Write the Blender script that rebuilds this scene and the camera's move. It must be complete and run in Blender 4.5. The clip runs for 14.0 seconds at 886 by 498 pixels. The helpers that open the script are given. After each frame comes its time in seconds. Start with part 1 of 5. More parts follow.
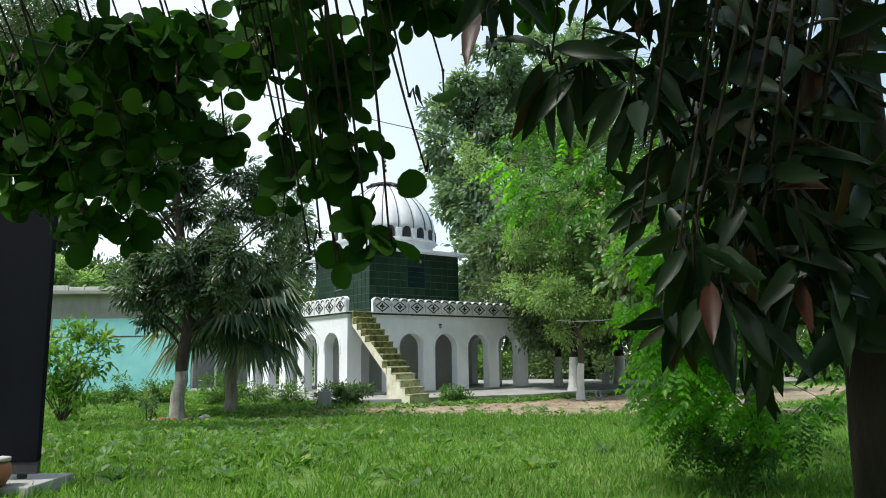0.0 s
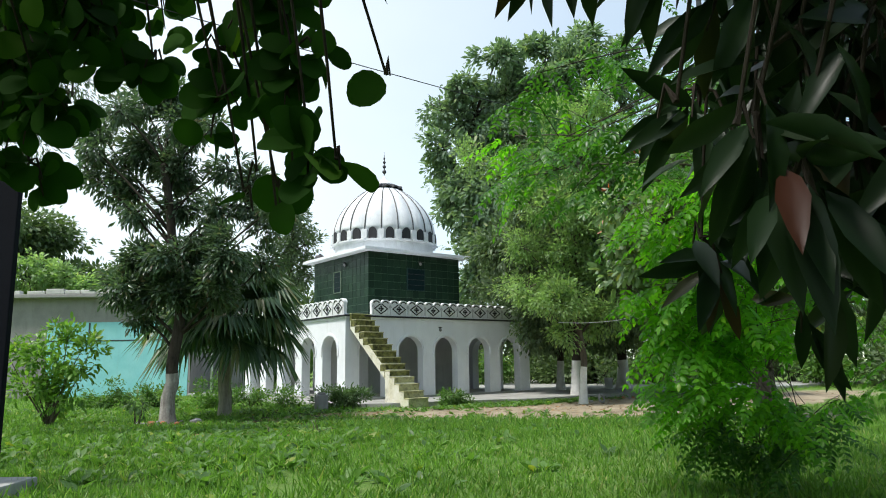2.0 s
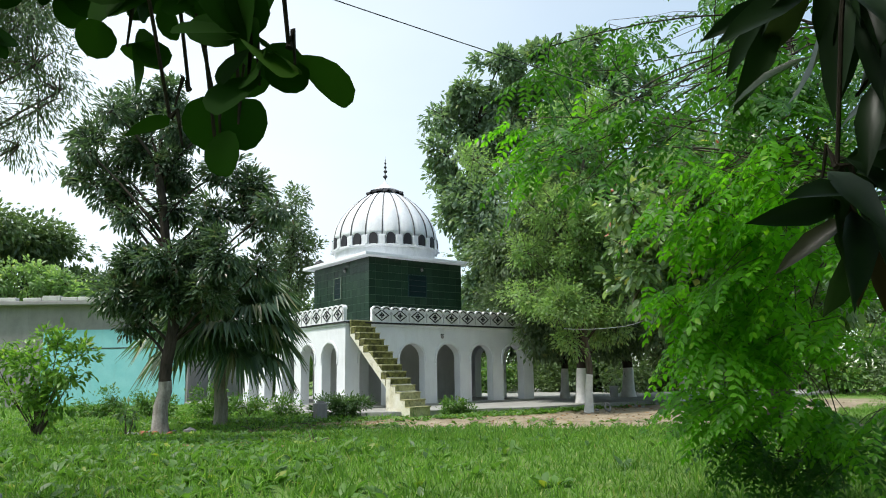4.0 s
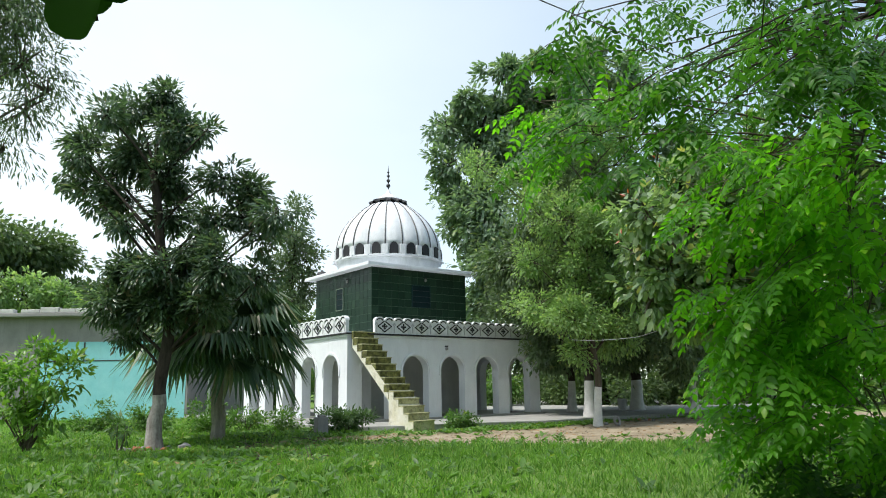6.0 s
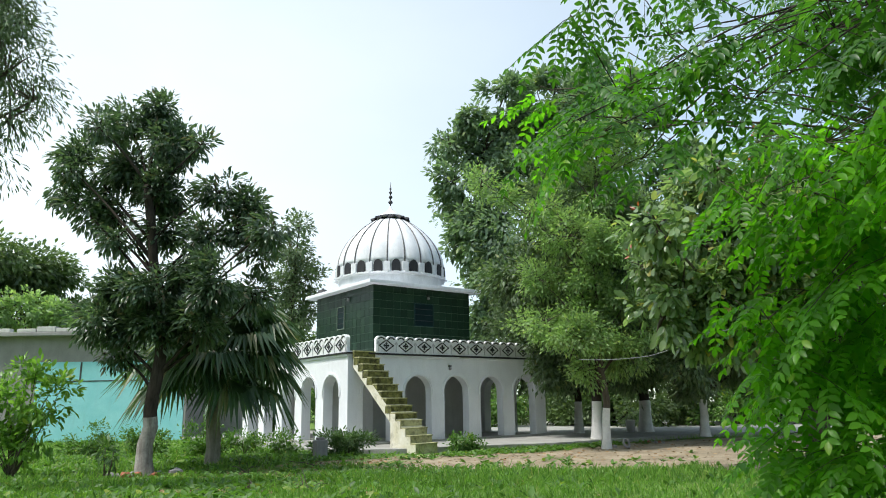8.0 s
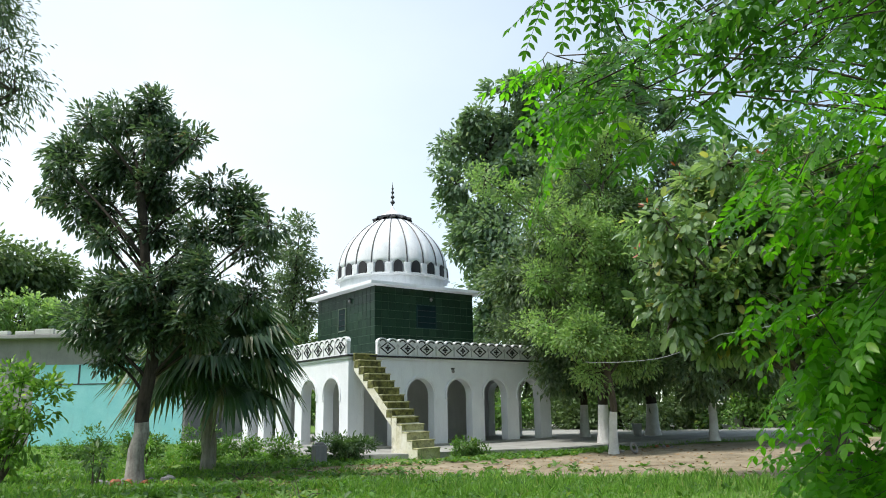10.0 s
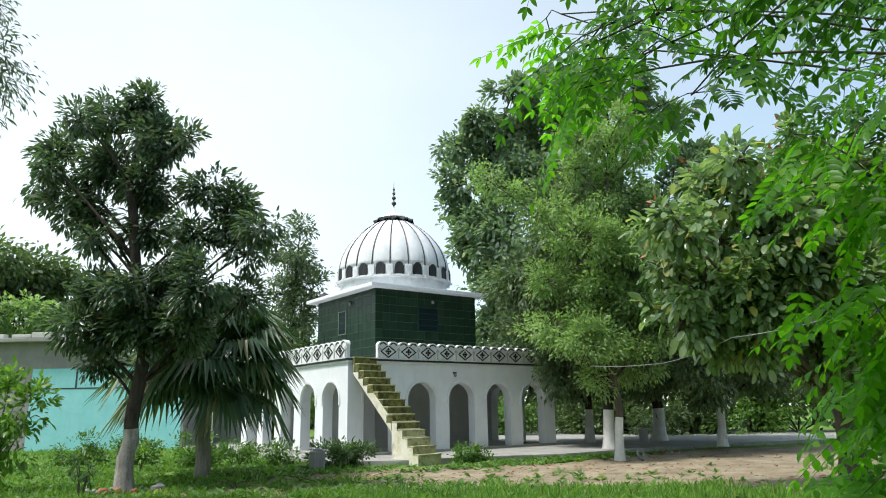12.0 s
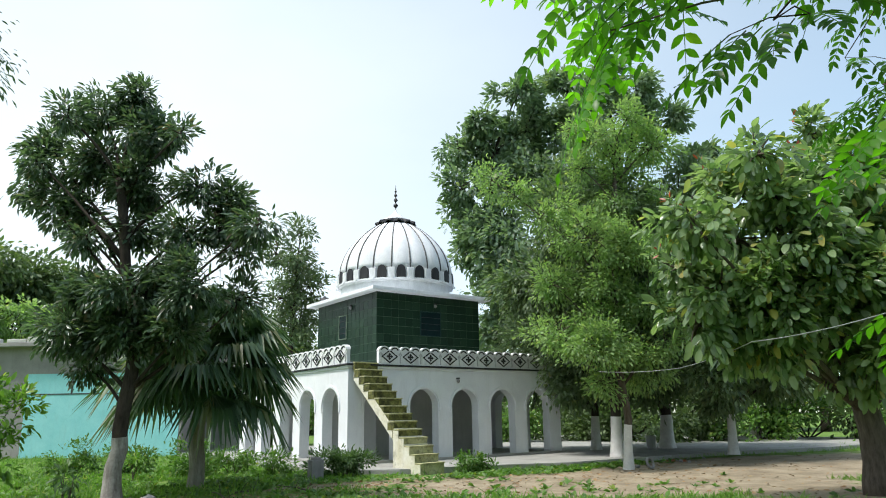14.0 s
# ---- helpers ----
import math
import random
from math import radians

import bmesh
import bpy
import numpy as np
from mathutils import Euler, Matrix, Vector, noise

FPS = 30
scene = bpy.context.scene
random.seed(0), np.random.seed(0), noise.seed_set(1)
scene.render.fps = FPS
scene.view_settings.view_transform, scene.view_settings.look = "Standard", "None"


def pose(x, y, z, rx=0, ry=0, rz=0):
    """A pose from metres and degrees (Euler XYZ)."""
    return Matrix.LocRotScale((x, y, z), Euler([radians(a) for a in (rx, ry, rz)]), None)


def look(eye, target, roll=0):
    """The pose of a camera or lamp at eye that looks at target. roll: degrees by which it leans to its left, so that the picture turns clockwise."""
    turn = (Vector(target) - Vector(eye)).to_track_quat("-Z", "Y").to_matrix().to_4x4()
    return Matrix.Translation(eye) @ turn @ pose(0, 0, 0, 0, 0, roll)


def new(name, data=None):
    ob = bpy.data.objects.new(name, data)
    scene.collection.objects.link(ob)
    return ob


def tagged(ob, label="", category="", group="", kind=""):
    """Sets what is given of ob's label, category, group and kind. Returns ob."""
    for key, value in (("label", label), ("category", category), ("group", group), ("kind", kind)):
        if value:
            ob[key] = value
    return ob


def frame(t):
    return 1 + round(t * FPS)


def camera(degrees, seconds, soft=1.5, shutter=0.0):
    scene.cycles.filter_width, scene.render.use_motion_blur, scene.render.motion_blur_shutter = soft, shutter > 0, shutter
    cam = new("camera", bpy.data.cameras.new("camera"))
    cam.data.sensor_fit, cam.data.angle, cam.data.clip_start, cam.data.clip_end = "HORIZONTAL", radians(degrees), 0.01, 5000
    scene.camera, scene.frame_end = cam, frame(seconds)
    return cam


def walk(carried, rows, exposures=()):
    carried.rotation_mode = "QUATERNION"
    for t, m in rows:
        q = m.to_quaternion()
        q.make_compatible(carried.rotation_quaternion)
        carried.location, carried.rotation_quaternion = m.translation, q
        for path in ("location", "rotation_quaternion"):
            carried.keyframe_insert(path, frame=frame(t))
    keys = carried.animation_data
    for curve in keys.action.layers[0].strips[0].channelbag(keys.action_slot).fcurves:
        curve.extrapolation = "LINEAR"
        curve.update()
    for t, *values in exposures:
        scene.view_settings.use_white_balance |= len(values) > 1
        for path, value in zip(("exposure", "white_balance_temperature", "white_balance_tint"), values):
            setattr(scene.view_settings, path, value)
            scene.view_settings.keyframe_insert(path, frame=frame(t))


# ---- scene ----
cam = camera(65.0, 14.0, soft=1.0)
PATH = [
    (0, (-12.119, -21.026, 1.403), (-10.9070, -19.4654, 1.7107), -0.79),
    (0.5, (-12.020, -20.951, 1.370), (-10.8105, -19.3888, 1.6817), -0.79),
    (1, (-11.930, -20.872, 1.342), (-10.7219, -19.3100, 1.6591), -0.79),
    (1.5, (-11.848, -20.789, 1.321), (-10.6400, -19.2269, 1.6405), -0.80),
    (2, (-11.770, -20.701, 1.304), (-10.5642, -19.1389, 1.6293), -0.81),
    (2.5, (-11.696, -20.608, 1.291), (-10.4896, -19.0475, 1.6212), -0.81),
    (3, (-11.623, -20.512, 1.283), (-10.4178, -18.9512, 1.6179), -0.82),
    (5.5, (-11.255, -19.987, 1.284), (-10.0644, -18.4237, 1.6585), -0.88),
    (6, (-11.177, -19.879, 1.291), (-9.9891, -18.3167, 1.6735), -0.89),
    (6.5, (-11.098, -19.774, 1.299), (-9.9118, -18.2120, 1.6922), -0.90),
    (7, (-11.017, -19.670, 1.308), (-9.8359, -18.1104, 1.7228), -0.91),
    (7.5, (-10.935, -19.569, 1.318), (-9.7572, -18.0103, 1.7442), -0.92),
    (8, (-10.852, -19.472, 1.328), (-9.6780, -17.9131, 1.7641), -0.93),
    (10.5, (-10.435, -19.040, 1.384), (-9.2747, -17.4717, 1.8279), -0.95),
    (11, (-10.352, -18.959, 1.395), (-9.1957, -17.3892, 1.8416), -0.94),
    (11.5, (-10.271, -18.876, 1.406), (-9.1150, -17.3065, 1.8545), -0.94),
    (12, (-10.190, -18.789, 1.417), (-9.0361, -17.2189, 1.8684), -0.93),
    (12.5, (-10.110, -18.694, 1.427), (-8.9578, -17.1243, 1.8838), -0.92),
    (13, (-10.029, -18.589, 1.438), (-8.8801, -17.0173, 1.8974), -0.91),
    (13.5, (-9.947, -18.467, 1.448), (-8.7999, -16.8959, 1.9110), -0.89),
    (14, (-9.864, -18.325, 1.458), (-8.7177, -16.7535, 1.9240), -0.88),
]
walk(cam, [(t, look(eye, target, roll)) for t, eye, target, roll in PATH])

# ---- world, sun ----
world = bpy.data.worlds.new("overcast_sky")
scene.world = world
world.use_nodes = True
wn, wl = world.node_tree.nodes, world.node_tree.links
bg = wn["Background"]
sky = wn.new("ShaderNodeTexSky")
sky.sky_type = 'NISHITA'
sky.sun_disc = False
SUN_AZ, SUN_EL = -82.0, 60.0          # degrees: azimuth from +y towards +x
sky.sun_elevation, sky.sun_rotation = radians(SUN_EL), radians(SUN_AZ)
sky.air_density, sky.dust_density, sky.ozone_density = 1.2, 0.15, 1.5
tc = wn.new("ShaderNodeTexCoord")
mp = wn.new("ShaderNodeMapping")
mp.inputs["Scale"].default_value = (1.0, 1.0, 2.2)
cl = wn.new("ShaderNodeTexNoise")
cl.inputs["Scale"].default_value, cl.inputs["Detail"].default_value = 1.3, 5.0
ramp = wn.new("ShaderNodeValToRGB")
ramp.color_ramp.elements[0].position, ramp.color_ramp.elements[0].color = 0.36, (0.80, 0.80, 0.80, 1)
ramp.color_ramp.elements[1].position, ramp.color_ramp.elements[1].color = 0.62, (0.97, 0.97, 0.97, 1)
scale_sky = wn.new("ShaderNodeVectorMath")
scale_sky.operation = 'MULTIPLY'
scale_sky.inputs[1].default_value = (0.12, 0.148, 0.146)
mixc = wn.new("ShaderNodeMix")
mixc.data_type = 'RGBA'
mixc.inputs["B"].default_value = (0.82, 0.905, 0.965, 1)      # thin bright cloud
wl.new(tc.outputs["Generated"], mp.inputs["Vector"])
wl.new(mp.outputs["Vector"], cl.inputs["Vector"])
wl.new(cl.outputs["Fac"], ramp.inputs["Fac"])
wl.new(sky.outputs["Color"], scale_sky.inputs[0])
sep = wn.new("ShaderNodeVectorMath")
sep.operation = 'DOT_PRODUCT'
sep.inputs[1].default_value = (0.8, -0.6, 0.25)      # the cloud thins out on this side
thin = wn.new("ShaderNodeMapRange")
thin.inputs["From Min"].default_value, thin.inputs["From Max"].default_value = -0.25, 0.6
thin.inputs["To Min"].default_value, thin.inputs["To Max"].default_value = 1.0, 0.42
mulf = wn.new("ShaderNodeMath")
mulf.operation = 'MULTIPLY'
wl.new(tc.outputs["Generated"], sep.inputs[0])
wl.new(sep.outputs["Value"], thin.inputs["Value"])
wl.new(ramp.outputs["Color"], mulf.inputs[0])
wl.new(thin.outputs["Result"], mulf.inputs[1])
wl.new(mulf.outputs["Value"], mixc.inputs["Factor"])
wl.new(scale_sky.outputs["Vector"], mixc.inputs["A"])
wl.new(mixc.outputs["Result"], bg.inputs["Color"])
bg.inputs["Strength"].default_value = 1.27

sun_data = bpy.data.lights.new("sun", 'SUN')
sun_data.energy, sun_data.angle, sun_data.color = 4.8, radians(10), (1.0, 0.96, 0.90)
sun = new("sun", sun_data)
az, el = radians(SUN_AZ), radians(SUN_EL)
sun.matrix_world = look((0, 0, 30), (-math.sin(az) * math.cos(el), -math.cos(az) * math.cos(el), 30 - math.sin(el)))


# ---- materials ----
def node_mat(name, rough=0.8, metal=0.0, spec=0.4):
    m = bpy.data.materials.new(name)
    m.use_nodes = True
    b = m.node_tree.nodes["Principled BSDF"]
    b.inputs["Roughness"].default_value, b.inputs["Metallic"].default_value = rough, metal
    b.inputs["Specular IOR Level"].default_value = spec
    return m, m.node_tree.nodes, m.node_tree.links, b


def noise_tex(n, l, scale, detail=4.0, rough=0.6, stretch=(1, 1, 1)):
    t = n.new("ShaderNodeTexCoord")
    mpp = n.new("ShaderNodeMapping")
    mpp.inputs["Scale"].default_value = stretch
    x = n.new("ShaderNodeTexNoise")
    x.inputs["Scale"].default_value, x.inputs["Detail"].default_value, x.inputs["Roughness"].default_value = scale, detail, rough
    l.new(t.outputs["Object"], mpp.inputs["Vector"])
    l.new(mpp.outputs["Vector"], x.inputs["Vector"])
    return x.outputs["Fac"]


def ramp_of(n, l, fac, stops):
    r = n.new("ShaderNodeValToRGB")
    e = r.color_ramp.elements
    while len(e) < len(stops):
        e.new(0.5)
    for k, (p, c) in zip(e, stops):
        k.position, k.color = p, (*c, 1)
    l.new(fac, r.inputs["Fac"])
    return r.outputs["Color"]


def mix(n, l, fac, a, b, mode='MIX'):
    x = n.new("ShaderNodeMix")
    x.data_type, x.blend_type = 'RGBA', mode
    for s, v in (("Factor", fac), ("A", a), ("B", b)):
        if isinstance(v, (float, int)):
            x.inputs[s].default_value = v
        elif isinstance(v, tuple):
            x.inputs[s].default_value = (*v, 1)
        else:
            l.new(v, x.inputs[s])
    return x.outputs["Result"]


def bump(n, l, b, height, strength=0.3, dist=0.01):
    x = n.new("ShaderNodeBump")
    x.inputs["Strength"].default_value, x.inputs["Distance"].default_value = strength, dist
    l.new(height, x.inputs["Height"])
    l.new(x.outputs["Normal"], b.inputs["Normal"])


def surface(name, c1, c2, stain, scale=1.2, fine=25, rough=0.8, amount=0.5, bump_s=0.3, spec=0.35, streak=True, stain_scale=2.2, stain_at=0.52):
    """Paint, plaster or concrete: two tones, runs of dirt and fine grain."""
    m, n, l, b = node_mat(name, rough, 0, spec)
    base = ramp_of(n, l, noise_tex(n, l, scale), [(0.35, c1), (0.68, c2)])
    st = noise_tex(n, l, stain_scale, 6, 0.7, (1.6, 1.6, 0.25) if streak else (1, 1, 1))
    mask = ramp_of(n, l, st, [(stain_at, (0, 0, 0)), (stain_at + 0.2, (amount,) * 3)])
    col = mix(n, l, mask, base, stain)
    g = noise_tex(n, l, fine, 3)
    col = mix(n, l, 0.25, col, ramp_of(n, l, g, [(0.3, tuple(k * 0.75 for k in c1)), (0.7, c2)]))
    l.new(col, b.inputs["Base Color"])
    bump(n, l, b, g, bump_s, 0.004)
    return m


def leaf_mat(name, dark, light, old, trans=0.45, rough=0.45, old_at=0.93, spec=0.5):
    m, n, l, b = node_mat(name, rough, 0, spec)
    geo = n.new("ShaderNodeNewGeometry")
    col = ramp_of(n, l, geo.outputs["Random Per Island"], [(0.0, dark), (0.55, light), (old_at, light), (1.0, old)])
    patch = noise_tex(n, l, 0.9, 2)
    col = mix(n, l, ramp_of(n, l, patch, [(0.35, (0, 0, 0)), (0.7, (0.45,) * 3)]), col, tuple(k * 0.55 for k in dark))
    l.new(col, b.inputs["Base Color"])
    tr = n.new("ShaderNodeBsdfTranslucent")
    bright = mix(n, l, 1.0, col, (1.5, 1.7, 0.8), 'MULTIPLY')
    l.new(bright, tr.inputs["Color"])
    ms = n.new("ShaderNodeMixShader")
    ms.inputs["Fac"].default_value = trans
    l.new(b.outputs["BSDF"], ms.inputs[1])
    l.new(tr.outputs["BSDF"], ms.inputs[2])
    l.new(ms.outputs["Shader"], n["Material Output"].inputs["Surface"])
    return m


def bark_mat(name, c1, c2):
    m, n, l, b = node_mat(name, 0.9, 0, 0.2)
    g = noise_tex(n, l, 14, 6, 0.7, (1, 1, 0.25))
    l.new(ramp_of(n, l, g, [(0.3, c1), (0.7, c2)]), b.inputs["Base Color"])
    bump(n, l, b, g, 0.8, 0.02)
    return m


WHITE = surface("white_limewash", (0.70, 0.72, 0.76), (0.80, 0.82, 0.85), (0.50, 0.50, 0.48), amount=0.35)
PARAPET = surface("parapet_white_paint", (0.68, 0.70, 0.72), (0.82, 0.83, 0.84), (0.25, 0.25, 0.24), amount=0.55)
DOME_WHITE = surface("weathered_dome_paint", (0.60, 0.62, 0.65), (0.78, 0.80, 0.82), (0.36, 0.37, 0.38), amount=0.5, scale=1.6)
BLACK = surface("black_paint", (0.012, 0.013, 0.016), (0.03, 0.03, 0.034), (0.10, 0.10, 0.10), amount=0.3, rough=0.6)
GREY_PLASTER = surface("grey_cement_plaster", (0.40, 0.41, 0.42), (0.52, 0.53, 0.53), (0.30, 0.30, 0.29), amount=0.4)
DARK_CEMENT = surface("bare_grey_render", (0.22, 0.21, 0.21), (0.31, 0.30, 0.29), (0.12, 0.12, 0.12), amount=0.5)
CONCRETE = surface("worn_concrete", (0.27, 0.27, 0.255), (0.40, 0.40, 0.375), (0.16, 0.16, 0.14), amount=0.6, streak=False)
COPING = surface("pale_broken_coping", (0.42, 0.41, 0.39), (0.58, 0.57, 0.54), (0.12, 0.12, 0.11), amount=0.8)
TEAL_DARK = surface("dark_teal_frame_paint", (0.010, 0.035, 0.034), (0.018, 0.05, 0.048), (0.01, 0.012, 0.012), rough=0.5)
TEAL = surface("turquoise_wall_paint", (0.22, 0.56, 0.60), (0.30, 0.64, 0.67), (0.22, 0.40, 0.42), amount=0.35)
STEP_MOSS = surface("mossy_yellow_step", (0.07, 0.075, 0.02), (0.30, 0.30, 0.10), (0.010, 0.011, 0.007), amount=1.0, scale=5, streak=False, stain_scale=6, stain_at=0.40)
STEP_TOP = surface("yellowed_step_edge", (0.36, 0.35, 0.15), (0.60, 0.58, 0.38), (0.05, 0.055, 0.02), amount=0.95, scale=3, streak=False, stain_scale=6, stain_at=0.46)
STRINGER = surface("stained_stair_side", (0.60, 0.57, 0.40), (0.76, 0.75, 0.68), (0.12, 0.11, 0.03), amount=0.95, scale=2, streak=False, stain_scale=3.5)
OLD_WASH = surface("old_grey_whitewash", (0.20, 0.185, 0.17), (0.40, 0.385, 0.36), (0.09, 0.075, 0.06), amount=0.9, scale=5, stain_scale=5, stain_at=0.44)
WHITEWASH = surface("trunk_whitewash", (0.60, 0.59, 0.57), (0.78, 0.77, 0.75), (0.22, 0.19, 0.16), amount=0.8, scale=4, stain_at=0.56)
# navy paint darkened further, so the colour carries the trees' shade
NAVY = surface("shaded_blue_black_paint", (0.003, 0.0035, 0.007), (0.006, 0.007, 0.012), (0.015, 0.015, 0.016), amount=0.3, rough=0.7, spec=0.1)
TERRACOTTA = surface("terracotta", (0.30, 0.11, 0.06), (0.40, 0.16, 0.09), (0.18, 0.08, 0.05), streak=False)
IRON = surface("dark_iron", (0.03, 0.032, 0.035), (0.06, 0.06, 0.065), (0.10, 0.06, 0.03), rough=0.5, streak=False)
WIRE = surface("grey_cable_sheath", (0.25, 0.26, 0.27), (0.34, 0.35, 0.36), (0.2, 0.2, 0.2), rough=0.5, streak=False)
BARK = bark_mat("grey_brown_bark", (0.05, 0.04, 0.033), (0.15, 0.125, 0.10))
BARK_DARK = bark_mat("dark_bark", (0.022, 0.018, 0.015), (0.07, 0.055, 0.045))
BARK_PALM = bark_mat("palm_bark", (0.20, 0.18, 0.155), (0.42, 0.385, 0.335))
LEAF_MANGO = leaf_mat("mango_leaf", (0.045, 0.085, 0.058), (0.115, 0.175, 0.11), (0.19, 0.14, 0.11), 0.36, 0.3)
# broad leaflets; the brightness of sun through them is in this green
LEAF_NEEM = leaf_mat("sunlit_pinnate_leaf", (0.07, 0.21, 0.012), (0.15, 0.40, 0.022), (0.30, 0.50, 0.035), 0.62, 0.4)
# fine leaflets against the sky; their backlit dark is in this green
LEAF_FINE = leaf_mat("fine_backlit_pinnate_leaf", (0.030, 0.10, 0.015), (0.072, 0.205, 0.024), (0.19, 0.36, 0.045), 0.46, 0.4)
# paler, bluish green: distance haze is mixed into the leaf colour
LEAF_TALL = leaf_mat("tall_tree_leaf", (0.11, 0.175, 0.125), (0.21, 0.295, 0.20), (0.36, 0.41, 0.2), 0.42, 0.5)
# next two, the near leaves: greens darkened to carry their backlit shade
LEAF_ROUND = leaf_mat("backlit_round_leaf", (0.014, 0.05, 0.006), (0.028, 0.085, 0.010), (0.08, 0.18, 0.02), 0.28, 0.75, spec=0.06)
LEAF_LONG = leaf_mat("backlit_long_leaf", (0.010, 0.028, 0.010), (0.025, 0.055, 0.02), (0.09, 0.03, 0.018), 0.14, 0.4, 0.85, spec=0.3)
LEAF_LIGHT = leaf_mat("light_green_leaf", (0.15, 0.25, 0.105), (0.28, 0.40, 0.175), (0.44, 0.48, 0.19), 0.5, 0.5)
LEAF_DEEP = leaf_mat("deep_green_leaf", (0.065, 0.11, 0.055), (0.135, 0.20, 0.10), (0.24, 0.27, 0.10), 0.34, 0.5)
LEAF_FIG = leaf_mat("broad_leathery_leaf", (0.10, 0.18, 0.085), (0.26, 0.35, 0.185), (0.50, 0.42, 0.13), 0.45, 0.24, 0.93, spec=0.65)
LEAF_BUSH = leaf_mat("citrus_leaf", (0.08, 0.18, 0.035), (0.19, 0.34, 0.065), (0.38, 0.46, 0.10), 0.45, 0.4)
LEAF_PALM = leaf_mat("fan_palm_leaf", (0.045, 0.095, 0.05), (0.10, 0.17, 0.085), (0.24, 0.23, 0.12), 0.28, 0.38)
# lightened green, with some distance haze put into it
LEAF_FAR = leaf_mat("far_foliage", (0.065, 0.11, 0.05), (0.13, 0.195, 0.08), (0.21, 0.26, 0.09), 0.36, 0.6)
LEAF_RED = leaf_mat("red_young_leaf", (0.30, 0.05, 0.03), (0.42, 0.10, 0.05), (0.5, 0.2, 0.08), 0.4, 0.4)
SHRUB = leaf_mat("shrub_leaf", (0.05, 0.10, 0.04), (0.11, 0.19, 0.07), (0.2, 0.28, 0.1), 0.35, 0.5)
LITTER = leaf_mat("dry_fallen_leaf", (0.16, 0.09, 0.04), (0.34, 0.22, 0.11), (0.5, 0.38, 0.2), 0.1, 0.8)
GRASS = leaf_mat("grass_blade", (0.08, 0.19, 0.03), (0.19, 0.35, 0.06), (0.38, 0.40, 0.15), 0.45, 0.5, 0.9)
WEED = leaf_mat("weed_leaf", (0.05, 0.12, 0.025), (0.12, 0.24, 0.045), (0.30, 0.34, 0.05), 0.4, 0.5)


def green_tile_mat():
    m, n, l, b = node_mat("dark_green_glazed_tile", 0.3, 0, 0.35)
    oi = n.new("ShaderNodeObjectInfo")
    col = ramp_of(n, l, oi.outputs["Random"], [(0.0, (0.007, 0.022, 0.013)), (0.7, (0.010, 0.030, 0.017)), (1.0, (0.018, 0.042, 0.024))])
    col = mix(n, l, ramp_of(n, l, noise_tex(n, l, 3, 5, 0.7), [(0.5, (0, 0, 0)), (0.75, (0.3,) * 3)]), col, (0.04, 0.05, 0.04))
    l.new(col, b.inputs["Base Color"])
    bump(n, l, b, noise_tex(n, l, 9, 2), 0.12, 0.01)
    return m


def ground_mat():
    m, n, l, b = node_mat("lawn_soil", 0.95, 0, 0.15)
    t = n.new("ShaderNodeTexCoord")
    grass = ramp_of(n, l, noise_tex(n, l, 2.3, 8, 0.7), [(0.25, (0.07, 0.13, 0.028)), (0.5, (0.13, 0.23, 0.05)), (0.75, (0.22, 0.27, 0.09))])
    soil = ramp_of(n, l, noise_tex(n, l, 1.1, 9, 0.72), [(0.25, (0.17, 0.135, 0.09)), (0.5, (0.32, 0.265, 0.185)), (0.75, (0.49, 0.42, 0.31))])
    col_at = n.new("ShaderNodeAttribute")
    col_at.attribute_name = "bare"
    brk = noise_tex(n, l, 1.6, 8, 0.75)
    add = n.new("ShaderNodeMath")
    add.operation = 'ADD'
    l.new(col_at.outputs["Fac"], add.inputs[0])
    l.new(brk, add.inputs[1])
    mask = ramp_of(n, l, add.outputs[0], [(0.74, (0, 0, 0)), (0.92, (1, 1, 1))])
    col = mix(n, l, mask, grass, soil)
    l.new(col, b.inputs["Base Color"])
    bump(n, l, b, noise_tex(n, l, 18, 8, 0.75), 0.9, 0.05)
    return m


TILE = green_tile_mat()
JOINT = surface("tile_grout", (0.10, 0.14, 0.10), (0.17, 0.22, 0.16), (0.03, 0.03, 0.03))
GROUND = ground_mat()
m_, n_, l_, b_ = node_mat("dark_blue_window_glass", 0.3, 0, 0.15)
l_.new(ramp_of(n_, l_, noise_tex(n_, l_, 2), [(0.3, (0.004, 0.012, 0.013)), (0.7, (0.010, 0.026, 0.028))]), b_.inputs["Base Color"])
GLASS = m_


# ---- mesh helpers ----
def link_bm(name, bm, mat, parent=None, label="", smooth=False):
    me = bpy.data.meshes.new(name)
    bmesh.ops.recalc_face_normals(bm, faces=bm.faces)
    bm.to_mesh(me)
    bm.free()
    for mm in (mat if isinstance(mat, (list, tuple)) else [mat]):
        me.materials.append(mm)
    if smooth:
        me.polygons.foreach_set("use_smooth", [True] * len(me.polygons))
    ob = new(name, me)
    if parent is not None:
        ob.parent = parent
    if label:
        ob["label"] = label
    return ob


part = link_bm


def thing(name, label, category, group="", at=(0, 0, 0)):
    ob = new(name)
    ob.empty_display_size = 0.2
    ob.location = at
    return tagged(ob, label, category, group)


